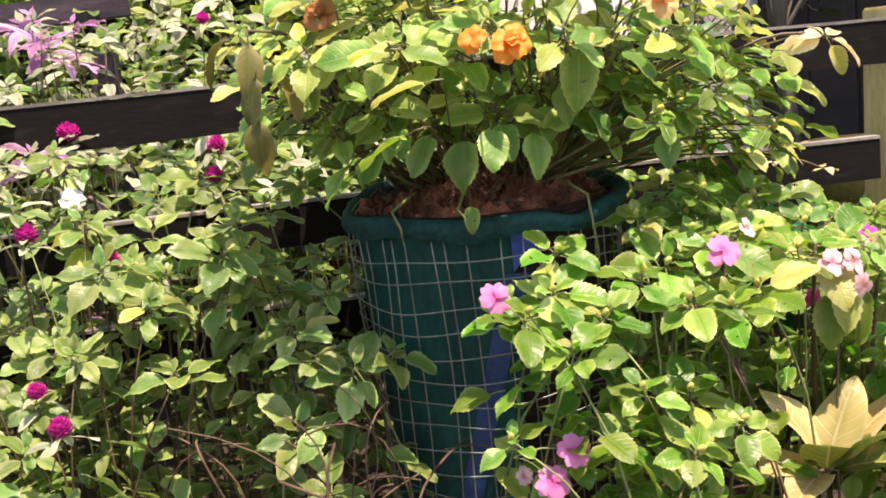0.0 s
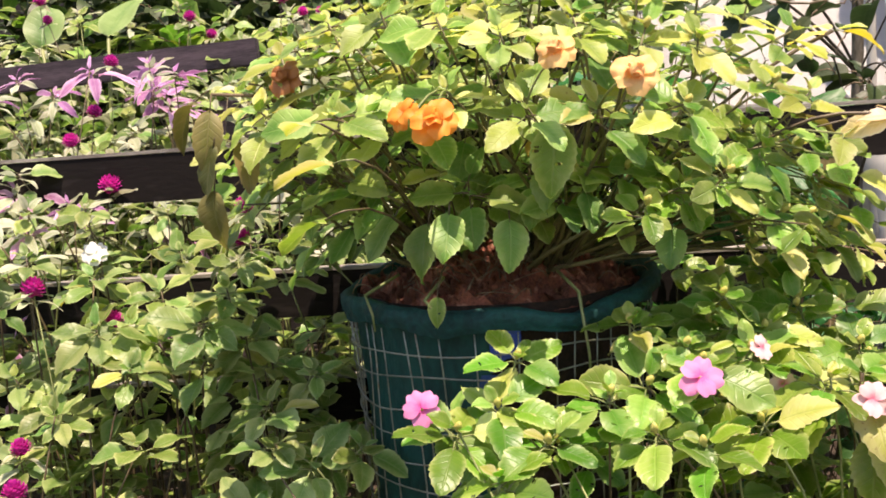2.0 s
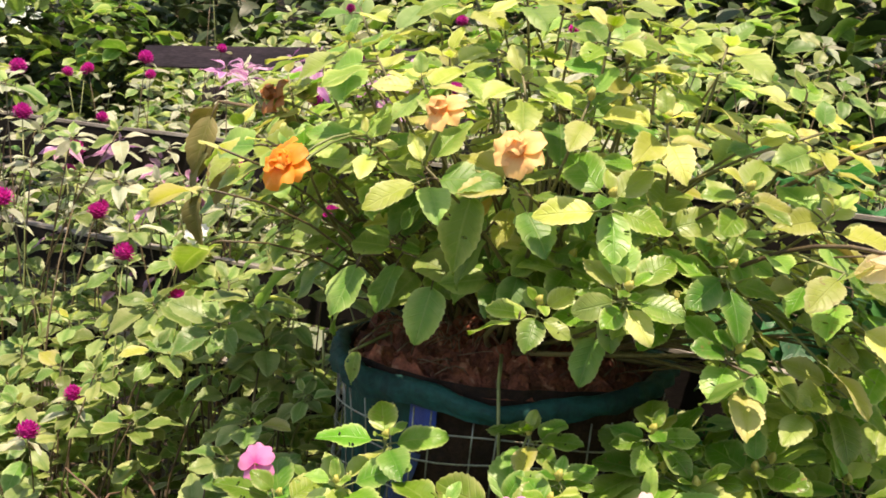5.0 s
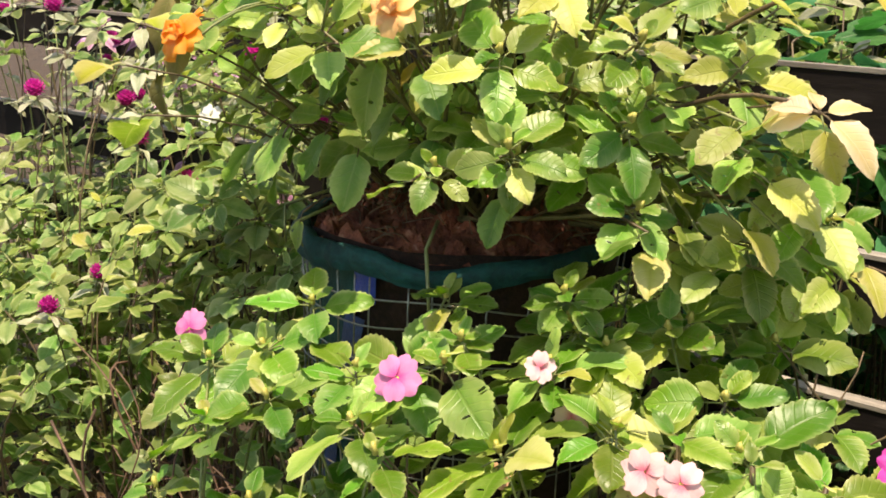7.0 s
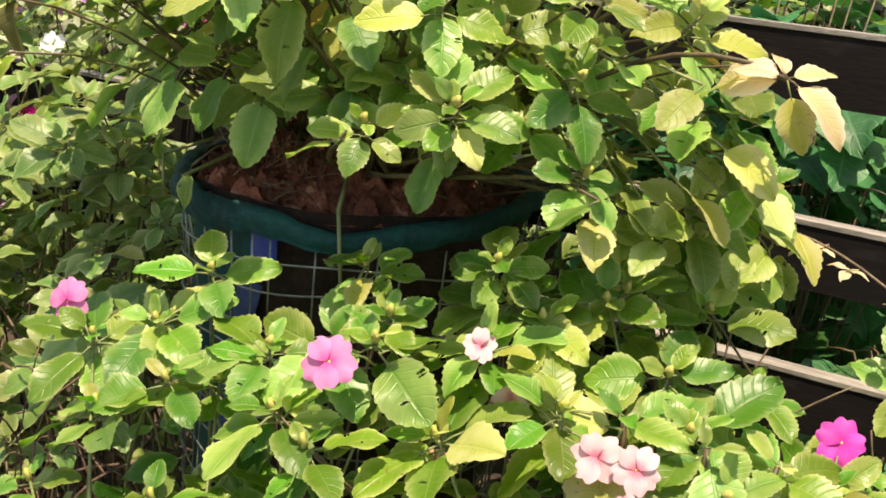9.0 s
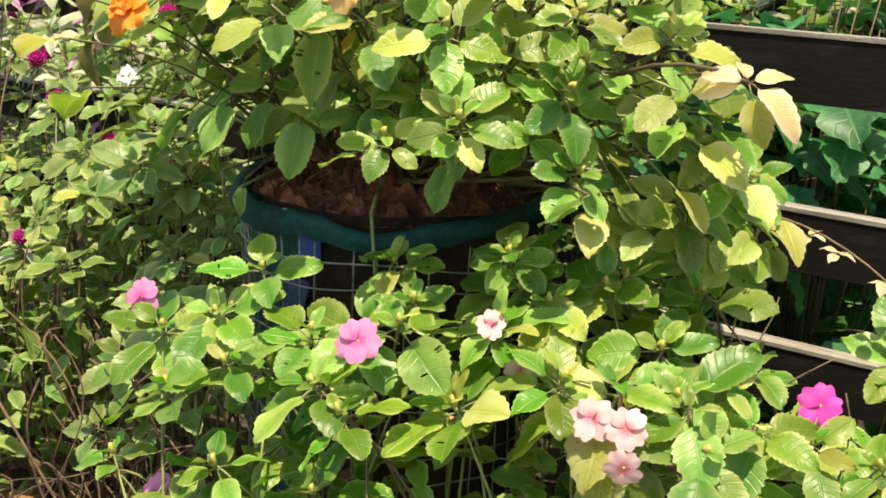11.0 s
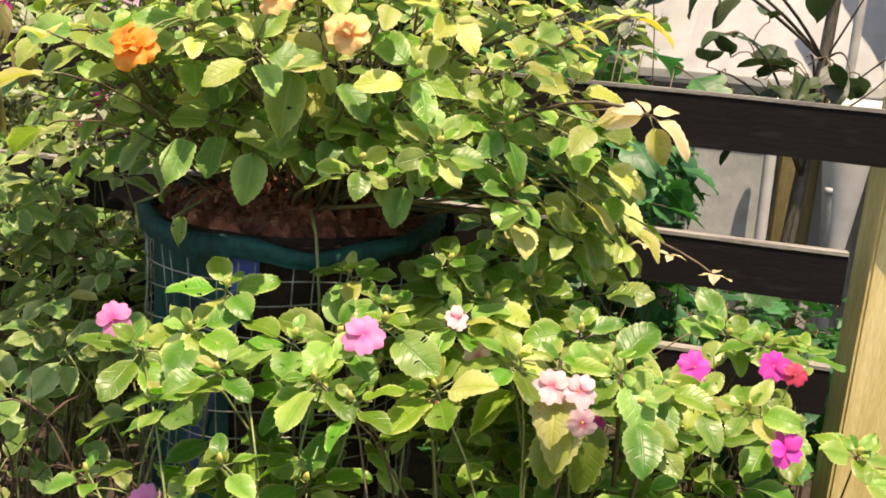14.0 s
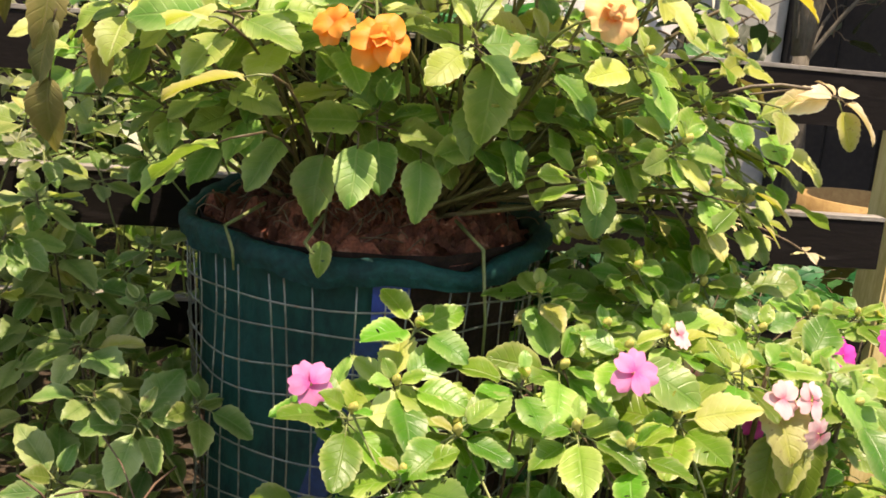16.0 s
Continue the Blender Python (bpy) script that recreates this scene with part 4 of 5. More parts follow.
RIGHT_TIPS = [
    (0.108, 1.165, 0.650), (0.150, 1.086, 0.585), (0.062, 1.080, 0.598), (0.110, 1.050, 0.560), (0.295, 1.165, 0.645), (0.250, 1.105, 0.590),
    (0.240, 1.175, 0.620), (0.326, 1.300, 0.655), (0.395, 1.340, 0.668), (0.420, 1.240, 0.610), (0.500, 1.300, 0.600),
    (0.545, 1.270, 0.575), (0.590, 1.380, 0.560), (0.650, 1.570, 0.590), (0.690, 1.600, 0.575), (0.600, 1.590, 0.585), (0.350, 1.180, 0.580),
    (0.398, 1.366, 0.671), (0.360, 1.300, 0.650), (0.450, 1.425, 0.655), (0.420, 1.475, 0.680), (0.300, 1.320, 0.655), (0.460, 1.335, 0.625), (0.484, 1.470, 0.580),
    (0.195, 1.095, 0.430), (0.050, 1.100, 0.360), (0.245, 1.110, 0.480),
]
rng = random.Random(11)


def keep_right(x, y):
    if math.hypot(x - 0.49, y - 1.22) < 0.075 or math.hypot(x - 0.50, y - 1.36) < 0.04:
        return False
    return clear_of_planter(x, y, 0.09 if x < 0.3 else 0.04) and x > 0.055 * y and y < on_fence(x) - 0.05 and y > 1.01 + 0.35 * max(0.0, x - 0.25) and (x < 0.49 or y > 1.25) and not (0.29 < x < 0.49 and y < 1.23)


extra = [(x, y, canopy_right(x, y) + rng.uniform(-0.075, 0.010) - (0.07 if x < 0.33 and y > 1.16 else 0.0)) for x, y in scatter(0.02, 0.98, 0.93, 1.68, 0.057, keep_right, rng, RIGHT_TIPS) if (x < 0.52 or rng.random() < 0.55) and (y > 1.06 or rng.random() < 0.8)]
extra = [t for t in extra if t[2] > 0.47 or rng.random() < 0.5]
front = scatter(0.01, 0.30, 1.03, 1.15, 0.042, lambda x, y: x > 0.03 and clear_of_planter(x, y, 0.08), rng, RIGHT_TIPS + extra)
extra += [(x, y, canopy_right(x, y) + rng.uniform(-0.08, 0.02)) for x, y in front[:22]]
extra += [(0.219, 1.236, 0.672), (0.278, 1.200, 0.653), (0.315, 1.290, 0.690)]
plants_right = grouped(RIGHT_TIPS + extra, 0.17)
owner = {}
for f in FRONT_FLOWERS + FENCE_FLOWERS:
    k = min(range(len(plants_right)), key=lambda n: min((Vector(t) - Vector(f[0])).length for t in plants_right[n]))
    owner.setdefault(k, []).append(f)
for k, tips in enumerate(plants_right):
    bed_plant("impatiens", tips, IMPATIENS, rng, BED_LABEL if k in owner else "leafy impatiens plant with pale-edged green leaves in the bed", "impatiens in the bed",
              8, 0.0435, YELLOWING_AND_LIT, 0.07, owner.get(k, ()), 4, broad=RIGHT_TIPS)

# the lower, shadier bed beyond the planter, with globe amaranth
LEFT_TIPS = [(-0.205, 1.24, 0.53), (-0.235, 1.226, 0.440), (-0.155, 1.225, 0.515), (-0.265, 1.38, 0.60), (-0.38, 1.23, 0.53), (-0.42, 1.29, 0.61), (-0.41, 1.35, 0.635), (-0.46, 1.36, 0.655), (-0.49, 1.33, 0.655),
             (-0.53, 1.40, 0.715), (-0.44, 1.42, 0.69), (-0.32, 1.31, 0.665), (-0.24, 1.30, 0.56),
             (-0.305, 1.35, 0.700), (-0.350, 1.37, 0.672), (-0.290, 1.36, 0.640), (-0.335, 1.33, 0.610)]


def keep_left(x, y):
    return clear_of_planter(x, y, 0.035) and x < -0.075 * y and y < on_fence(x) - 0.05 and y > 0.86 - 0.1 * x


extra = [(x, y, canopy_left(x, y) + rng.uniform(-0.08, 0.02)) for x, y in scatter(-1.25, -0.06, 0.86, 1.62, 0.058, keep_left, rng, LEFT_TIPS) if (y > 1.14 and (y > 1.26 or x < -0.5 or rng.random() < 0.35)) or rng.random() < (0.4 if x < -0.5 else 0.06)]
for tips in grouped(LEFT_TIPS + extra, 0.18):
    bed_plant("bedding_plant", tips, BEDDING, rng, "bushy bedding plant with dull green leaves and brown stems", "bedding plants", 9, 0.044, YELLOWING_AND_LIT, 0.04, (), 3, broad=LEFT_TIPS)


# ---- plants growing out of the planter ----
BRIGHT_SHOOTS = [      # place, leaf length and leaves of the shoots on the sunny side
    (0.326, 1.194, 0.828, 0.038, 13), (0.245, 1.190, 0.802, 0.036, 7), (0.381, 1.297, 0.778, 0.042, 8), (0.307, 1.273, 0.875, 0.046, 8), (0.345, 1.345, 0.868, 0.046, 9),
    (0.288, 1.217, 0.899, 0.050, 7), (0.364, 1.299, 0.848, 0.046, 8), (0.430, 1.450, 0.790, 0.046, 9), (0.400, 1.395, 0.835, 0.046, 9), (0.425, 1.540, 0.750, 0.046, 8),
    (0.478, 1.479, 0.715, 0.048, 9), (0.422, 1.440, 0.713, 0.046, 8), (0.380, 1.510, 0.790, 0.046, 9), (0.440, 1.390, 0.750, 0.044, 8), (0.350, 1.420, 0.730, 0.042, 7), (0.300, 1.330, 0.800, 0.042, 8), (0.270, 1.380, 0.840, 0.044, 8),
]
BROAD_SHOOTS = [       # the same on the shaded side, with larger and duller leaves
    (-0.065, 1.141, 0.912, 0.058, 7), (-0.031, 1.165, 0.905, 0.060, 6), (0.060, 1.254, 0.815, 0.054, 7), (0.056, 1.213, 0.830, 0.054, 6), (0.135, 1.150, 0.908, 0.050, 7),
    (0.200, 1.205, 0.900, 0.048, 7), (0.100, 1.250, 0.930, 0.052, 7), (-0.120, 1.250, 0.925, 0.054, 7), (-0.180, 1.300, 0.880, 0.052, 7), (-0.090, 1.210, 0.850, 0.052, 6),
    (0.180, 1.280, 0.840, 0.048, 7), (0.250, 1.330, 0.930, 0.048, 8), (-0.020, 1.290, 0.960, 0.052, 7), (0.170, 1.300, 0.975, 0.050, 7), (0.150, 1.255, 0.810, 0.044, 7),
]
INNER_SHOOTS = [       # low shoots that close the crown over the coir
    (0.220, 1.275, 0.835, 0.044, 8), (0.200, 1.340, 0.785, 0.042, 7), (0.100, 1.300, 0.845, 0.046, 7), (0.020, 1.280, 0.845, 0.048, 7), (-0.080, 1.275, 0.825, 0.048, 7), (0.120, 1.360, 0.800, 0.044, 7), (-0.020, 1.360, 0.810, 0.046, 7),
]
HANGING_LEAVES = [     # middle, length, heading and tilt of single leaves
    (0.155, 1.185, 0.853, 0.072, 3.0, -1.25), (0.008, 1.192, 0.768, 0.064, 2.6, -1.15), (0.045, 1.155, 0.777, 0.058, 3.2, -0.95), (0.100, 1.213, 0.764, 0.058, 3.4, -1.15),
    (-0.041, 1.202, 0.779, 0.058, 2.4, -0.80), (-0.150, 1.251, 0.752, 0.062, 2.2, -0.70), (0.266, 1.245, 0.751, 0.046, 3.1, -1.10), (0.013, 1.212, 0.692, 0.034, 3.1, -1.25),
    (-0.075, 1.075, 0.802, 0.062, 1.4, -0.35), (0.185, 1.235, 0.790, 0.050, 3.6, -0.90), (-0.100, 1.290, 0.770, 0.056, 2.0, -0.90), (-0.145, 1.290, 0.745, 0.060, 1.9, -0.60), (-0.110, 1.255, 0.760, 0.056, 2.7, -0.75),
]


def hang(ob, meshes, row, rng, base, label=""):
    """A single leaf on a long stalk, its middle at the given place."""
    x, y, z, s, a, p = row
    ahead = Vector((-math.sin(a) * math.cos(p), math.cos(a) * math.cos(p), math.sin(p)))
    at = Vector((x, y, z)) - ahead * s * 0.75
    bm = bmesh.new()
    tube(bm, arc(Vector(base).lerp(at, 0.35), at, (0, 0, 0.02), 4), 0.0013, 4)
    part("twig", bm, STEM_PINK, ob)
    put_leaf(ob, meshes, at, a, p, rng.uniform(-0.2, 0.2), s, rng, label=label)


def crown():
    rng = random.Random(23)
    shoots = BRIGHT_SHOOTS + BROAD_SHOOTS + INNER_SHOOTS
    tips = []
    for _ in range(4000):
        x, y, z = rng.uniform(-0.28, 0.44), rng.uniform(1.16, 1.60), rng.uniform(0.80, 1.12)
        f = ((x - 0.07) / 0.36) ** 2 + ((y - 1.38) / 0.25) ** 2 + ((z - 0.88) / 0.23) ** 2
        under = z < 0.86 and y < 1.37 and -0.15 < x < 0.24
        if (0.40 if z > 0.86 else 0.15) < f < 1.0 and not under and all((Vector((x, y, z)) - Vector(t[:3])).length > 0.068 for t in tips + shoots):
            tips.append((x, y, z, rng.uniform(0.042, 0.052), 8 + rng.randint(-2, 2)))
    tips += shoots
    roots = [(0.0, 1.40), (0.10, 1.38), (0.05, 1.48), (0.13, 1.45), (-0.05, 1.44)]
    for k, (bx, by) in enumerate(roots):
        mine = [t for t in tips if min(range(5), key=lambda n: abs(t[0] - (roots[n][0] - 0.05) * 2.2) + abs(t[1] - roots[n][1])) == k]
        base = (bx, by, POT_TOP + 0.018)
        ob = thing("potted_impatiens", base, "tall broad-leaved impatiens growing out of the wire planter", "plant", "plants in the planter")
        stems(ob, base, [t[:3] for t in mine], STEM_POT, rng, 0.0021, 0.05)
        for t in mine:
            axis = (Vector(t[:3]) - Vector((0.05, 1.45, 0.72))).normalized() * 0.8 + Vector((0.05, -0.2, 0.8))
            bright = t in BRIGHT_SHOOTS or (t[0] > 0.2 and t[1] < 1.35)
            # more pale yellow leaves high up and to the right imitate sunlight there
            sprig(ob, t[:3], axis, IMPATIENS if bright else BROAD, rng, t[4], t[3], 0.022, YELLOWING_AND_LIT, 0.45 if t[2] > 0.88 else (0.28 if t[0] > 0.39 else 0.07), low=0.06)
        for _ in range(11):
            a, r = rng.uniform(2.9, 6.4), rng.uniform(0.09, 0.22)
            row = (0.06 + 1.15 * r * math.cos(a), 1.42 + r * math.sin(a), rng.uniform(0.785, 0.89), rng.uniform(0.044, 0.058), a - math.pi / 2 + rng.uniform(-0.7, 0.7), rng.uniform(-0.9, -0.1))
            hang(ob, BROAD if rng.random() < 0.8 else YELLOWING_AND_LIT, row, rng, base)
        if k == 0:
            for row in HANGING_LEAVES:
                hang(ob, BROAD, row, rng, base)
            for row in ((-0.052, 1.030, 0.862, 0.060, 1.7, -0.12), (-0.085, 1.100, 0.905, 0.056, 0.9, 0.05)):
                hang(ob, YELLOWING_AND_LIT, row, rng, base, "large lime-yellow leaf")
        if k == 1:
            for at, facing, mat, s, layers, tag in CROWN_FLOWERS:
                near = min(mine, key=lambda t: (Vector(t[:3]) - Vector(at)).length)
                bm = bmesh.new()
                tube(bm, arc(near[:3], Vector(at) - Vector(facing).normalized() * 0.01, (0, 0, 0.01), 4), 0.0014, 4)
                part("flower_stalk", bm, STEM, ob)
                flower(ob, at, facing, FRILLED[mat.name], s, rng, 6, layers, tag)
            bm = bmesh.new()
            tube(bm, arc((0.22, 1.40, 0.80), (0.45, 1.445, 0.972), (0, 0, 0.02), 7), 0.0024, 5)
            part("shoot", bm, STEM_PINK, ob)
            for a, p, s in ((-1.5, -0.15, 0.048), (1.5, -0.1, 0.046), (-2.4, 0.1, 0.040), (0.4, 0.3, 0.036)):
                put_leaf(ob, GOLDEN if s > 0.045 else YELLOWING_AND_LIT, (0.45, 1.445, 0.972), a, p, rng.uniform(-0.3, 0.3), s, rng, label="golden yellow leaf")
            for row in ((0.118, 1.262, 0.864, 0.030, 2.9, -0.9), (0.120, 1.235, 0.885, 0.026, 2.4, -0.6)):
                hang(ob, GOLDEN, row, rng, base, "small golden leaf")
            for row in ((0.215, 1.158, 0.779, 0.040, 1.9, -0.35), (0.385, 1.262, 0.747, 0.043, 2.3, -0.55), (0.410, 1.332, 0.750, 0.048, -1.5, -0.2), (0.300, 1.240, 0.790, 0.040, 3.3, -0.5)):
                hang(ob, IMPATIENS, row, rng, base, "bright green leaf")
            for _ in range(20):
                at = Vector((rng.uniform(0.36, 0.48), rng.uniform(1.32, 1.46), rng.uniform(0.70, 0.86)))
                bm = bmesh.new()
                tube(bm, arc((0.24, 1.40, 0.80), at, (0, 0, 0.03), 4), 0.0014, 4)
                part("twig", bm, STEM, ob)
                put_leaf(ob, rng.choice((YELLOWING_AND_LIT, BROAD, IMPATIENS)), at, rng.uniform(-3.4, -1.2), rng.uniform(-0.6, 0.1), rng.uniform(-0.4, 0.4), rng.uniform(0.040, 0.052), rng)
            # the long yellowing shoot that reaches out over the rail
            tip = Vector((0.505, 1.350, 0.868))
            bm = bmesh.new()
            tube(bm, arc((0.30, 1.34, 0.80), tip, (0, 0, 0.035), 7), 0.0022, 5)
            part("shoot", bm, STEM_PINK, ob, "long bare shoot with a yellowing tip")
            for a, p, s, roll, ms in ((1.55, -0.15, 0.052, -1.0, CREAM), (1.9, 0.25, 0.034, -0.6, CREAM), (-0.9, 0.35, 0.032, 0.6, CREAM), (-1.6, -0.45, 0.050, 0.35, CREAM), (-1.9, -1.1, 0.042, 1.0, YELLOWING_AND_LIT), (1.0, 0.9, 0.022, 0.0, CREAM)):
                put_leaf(ob, ms, tip, a, p, roll, s, rng, label="yellowing leaf")
            put_leaf(ob, YELLOWING_AND_LIT, (0.450, 1.355, 0.815), -1.5, -0.45, 0.6, 0.052, rng, label="long yellow-green leaf")
            for row, ms in (((0.430, 1.395, 0.868, 0.060, -1.1, -0.35), OLIVE), ((0.450, 1.365, 0.855, 0.056, 1.9, -0.5), YELLOWING_AND_LIT), ((0.452, 1.440, 0.800, 0.060, -1.9, -0.45), IMPATIENS), ((0.470, 1.470, 0.745, 0.056, -2.0, -0.5), YELLOWING_AND_LIT),
                            ((0.500, 1.500, 0.705, 0.054, -2.1, -0.6), YELLOWING_AND_LIT), ((0.465, 1.430, 0.700, 0.046, -2.8, -0.5), IMPATIENS), ((0.445, 1.460, 0.845, 0.056, -1.3, -0.1), BROAD)):
                hang(ob, ms, row, rng, base)


CROWN_FLOWERS = [
    ((0.066, 1.052, 0.896), (0.2, -0.8, 0.5), ORANGE, 0.0231, 2, "large frilled orange flower"),
    ((0.030, 1.085, 0.905), (-0.3, -0.7, 0.5), ORANGE, 0.0177, 1, "orange flower"),
    ((0.172, 1.128, 0.955), (0.0, -0.8, 0.5), APRICOT, 0.0204, 2, "frilled apricot flower"),
    ((0.243, 1.142, 0.928), (0.2, -0.8, 0.5), APRICOT, 0.0231, 2, "frilled apricot flower"),
    ((-0.145, 1.225, 0.955), (-0.3, -0.8, 0.4), RUST, 0.0231, 2, "withered rust-brown flower"),
]
crown()


# big dull leaves that hang over the edge on the shaded side
def hanging_branch():
    rng = random.Random(31)
    base = (-0.06, 1.47, POT_TOP + 0.02)
    ob = thing("potted_shrub", base, "shrub with large drooping olive-green leaves in the planter", "plant", "plants in the planter")
    bm = bmesh.new()
    tube(bm, arc(base, (-0.235, 1.215, 0.945), (0.02, 0.02, 0.06), 8), [0.005 - 0.0004 * k for k in range(9)], 6)
    part("branch", bm, TWIG, ob)
    for at, a, p, s in (((-0.235, 1.215, 0.945), -3.0, -1.1, 0.068), ((-0.225, 1.20, 0.90), 2.4, -1.2, 0.064), ((-0.20, 1.20, 0.90), -2.3, -1.0, 0.060), ((-0.24, 1.22, 0.95), 1.3, -0.5, 0.06),
                        ((-0.20, 1.24, 0.955), -1.4, -0.3, 0.06), ((-0.23, 1.20, 0.86), 3.0, -1.3, 0.062), ((-0.18, 1.26, 0.96), 0.4, 0.2, 0.06)):
        put_leaf(ob, OLIVE, at, a, p, rng.uniform(-0.3, 0.3), s, rng)


hanging_branch()


# ---- globe amaranth ----
def amaranth(at, head, rng, heads=1, leaves=7, size=0.034, ruff=0, far=False):
    """A thin stem with narrow leaves and a magenta globe."""
    ob = thing("globe_amaranth", at, "globe amaranth with round magenta flower heads on thin stems", "plant", "globe amaranths")
    if far:
        GATHERED[ob.name] = {}
    for k in range(heads):
        top = Vector(head) + Vector((rng.uniform(-0.07, 0.07), rng.uniform(-0.05, 0.05), rng.uniform(-0.06, 0.02))) * (1 if k else 0)
        path = arc(at, top, (rng.uniform(-0.08, 0.08), rng.uniform(-0.06, 0.06), 0), 8)
        bm = bmesh.new()
        tube(bm, path, [0.0018 - 0.0001 * n for n in range(9)], 5)
        part("stem", bm, STEM_PINK if rng.random() < 0.6 else STEM, ob)
        s = rng.uniform(0.0135, 0.0185)
        place("flower_head", GLOBE_HEAD, ob, Matrix.LocRotScale(top + Vector((0, 0, 0.006)), Euler((rng.uniform(-0.4, 0.4), rng.uniform(-0.4, 0.4), rng.uniform(0, 6))), (s, s, s)))
        for n in range(ruff):
            put_leaf(ob, PALE_NARROW, top - Vector((0, 0, rng.uniform(0.004, 0.022))), n * 6.28 / ruff + rng.uniform(-0.3, 0.3), rng.uniform(-0.35, 0.35), rng.uniform(-0.3, 0.3), rng.uniform(0.034, 0.048), rng)
        for n in range(leaves):
            f = 0.97 - 0.5 * (n // 2) / max(1, leaves // 2) - (0.0 if n < 2 else 0.05)
            p = path[0].lerp(path[-1], f) if n > 1 else top - Vector((0, 0, 0.004))
            put_leaf(ob, NARROW, p, n * 3.14 + (n // 2) * 1.5 + rng.uniform(-0.3, 0.3), rng.uniform(-0.3, 0.4), rng.uniform(-0.3, 0.3), size * (0.9 if n < 2 else rng.uniform(0.9, 1.5)), rng)
    if far:
        join_parts(ob)
    return ob


rng = random.Random(41)
for x, y, z in ((-0.488, 1.37, 0.654), (-0.579, 1.542, 0.830), (-0.355, 1.53, 0.79), (-0.36, 1.515, 0.745), (-0.58, 1.27, 0.505), (-0.515, 1.165, 0.485),
                (-0.59, 1.345, 0.705), (-0.84, 1.29, 0.755), (-0.89, 1.50, 0.735), (-0.78, 1.42, 0.74), (-0.95, 1.47, 0.79)):
    amaranth((x + rng.uniform(-0.03, 0.03), min(y + 0.03, on_fence(x) - 0.03), 0), (x, y, z), rng, ruff=7 if z > 0.74 else 4)
for _ in range(15):
    x, y = rng.uniform(-1.9, -0.35), rng.uniform(1.75, 2.55)
    amaranth((x, y, 0), (x + rng.uniform(-0.05, 0.05), y - 0.02, 0.86 + 0.45 * (y - 1.7) + rng.uniform(-0.06, 0.10)), rng, rng.choice((1, 1, 2)), 6, 0.036, far=True)


for _ in range(7):
    x, y = rng.uniform(-1.55, -0.88), rng.uniform(1.36, 1.52)
    amaranth((x, y, 0), (x + rng.uniform(-0.04, 0.04), y, rng.uniform(0.76, 0.97)), rng, 1, 8, 0.042, far=True)


def white_flower(at):
    rng = random.Random(43)
    ob = thing("periwinkle", (at[0], at[1] + 0.02, 0), "small plant with one white five-petalled flower", "plant")
    stems(ob, (at[0], at[1] + 0.02, 0), [Vector(at) - Vector((0, 0, 0.01))], STEM, rng, 0.0025, 0.03)
    sprig(ob, Vector(at) - Vector((0, 0, 0.015)), (0, -0.1, 1), BEDDING, rng, 9, 0.040)
    flower(ob, at, (0.35, -0.75, 0.45), FLOWER_PETALS[WHITE.name], 0.0205, rng, label="white five-petalled flower")


white_flower((-0.555, 1.448, 0.742))

# pale-leaved plants that reach up before the rails at the far end
rng = random.Random(47)
far_tips = [(x, y, rng.uniform(0.74, 0.90) + (0.05 if x < -0.9 else 0.0) - (0.05 if x > -0.62 else 0.0)) for x, y in scatter(-1.75, -0.56, 1.36, 1.55, 0.062, lambda x, y: y < on_fence(x) - 0.03, rng)]
for bunch in grouped(far_tips, 0.30):
    bed_plant("bedding_plant", bunch, BEDDING, rng, "bedding plant with pale lilac-tinged leaves before the rails", "bedding plants", 8, 0.046, PALE, 0.45, (), 1)

# ---- greenery behind the rails ----
rng = random.Random(53)


def keep_back(x, y):
    return y > on_fence(x) + 0.09


tips = [(x, y, min(0.62 + 0.58 * (y - 1.65), 1.22) + rng.uniform(-0.10, 0.05)) for x, y in scatter(-1.9, 0.32, 1.70, 2.75, 0.094, keep_back, rng)]
for bunch in grouped(tips, 0.30):
    # the share of pale leaves also puts the bed's sunlight into its colour
    bed_plant("bedding_plant", bunch, BEDDING, rng, "bedding plant with dull green leaves behind the fence", "bedding plants", 7, 0.050, PALE, 0.40, (), 1, far=True)


# lilac-leaved plants and broad round leaves along the old plank
rng = random.Random(59)
lilac_tips = [(rng.uniform(-1.35, -0.62), rng.uniform(1.95, 2.2), rng.uniform(0.96, 1.06)) for _ in range(13)]
for bunch in grouped(lilac_tips, 0.34):
    bed_plant("coleus", bunch, LILAC, rng, "low plant with lilac-pink narrow leaves behind the fence", "coleus plants", 9, 0.056, PALE_NARROW, 0.3, (), 1, far=True)


rail_tips = [(-0.62, 1.490, 0.815), (-0.70, 1.480, 0.840), (-0.80, 1.470, 0.860), (-0.67, 1.450, 0.780), (-0.92, 1.440, 0.850)]
bed_plant("coleus", rail_tips, LILAC, rng, "low plant with lilac-pink narrow leaves before the top rail", "coleus plants", 9, 0.050, PALE_NARROW, 0.45, (), 2)


def round_leaved_plant():
    base = (-1.24, 2.52, 0)
    ob = thing("round_leaved_plant", base, "plant with large round pale green leaves behind the old plank", "plant")
    for at, a, p, s in (((-1.33, 2.50, 1.15), 0.3, 1.1, 0.13), ((-1.14, 2.50, 1.16), -0.4, 1.0, 0.13), ((-1.24, 2.54, 1.10), 1.9, 0.6, 0.11), ((-1.05, 2.52, 1.06), -1.8, 0.5, 0.11)):
        bm = bmesh.new()
        tube(bm, arc(base, at, (0, 0, 0.03), 6), 0.004, 6)
        part("stem", bm, STEM, ob)
        put_leaf(ob, ROUND, at, a, p, 0.1, s, rng)


round_leaved_plant()


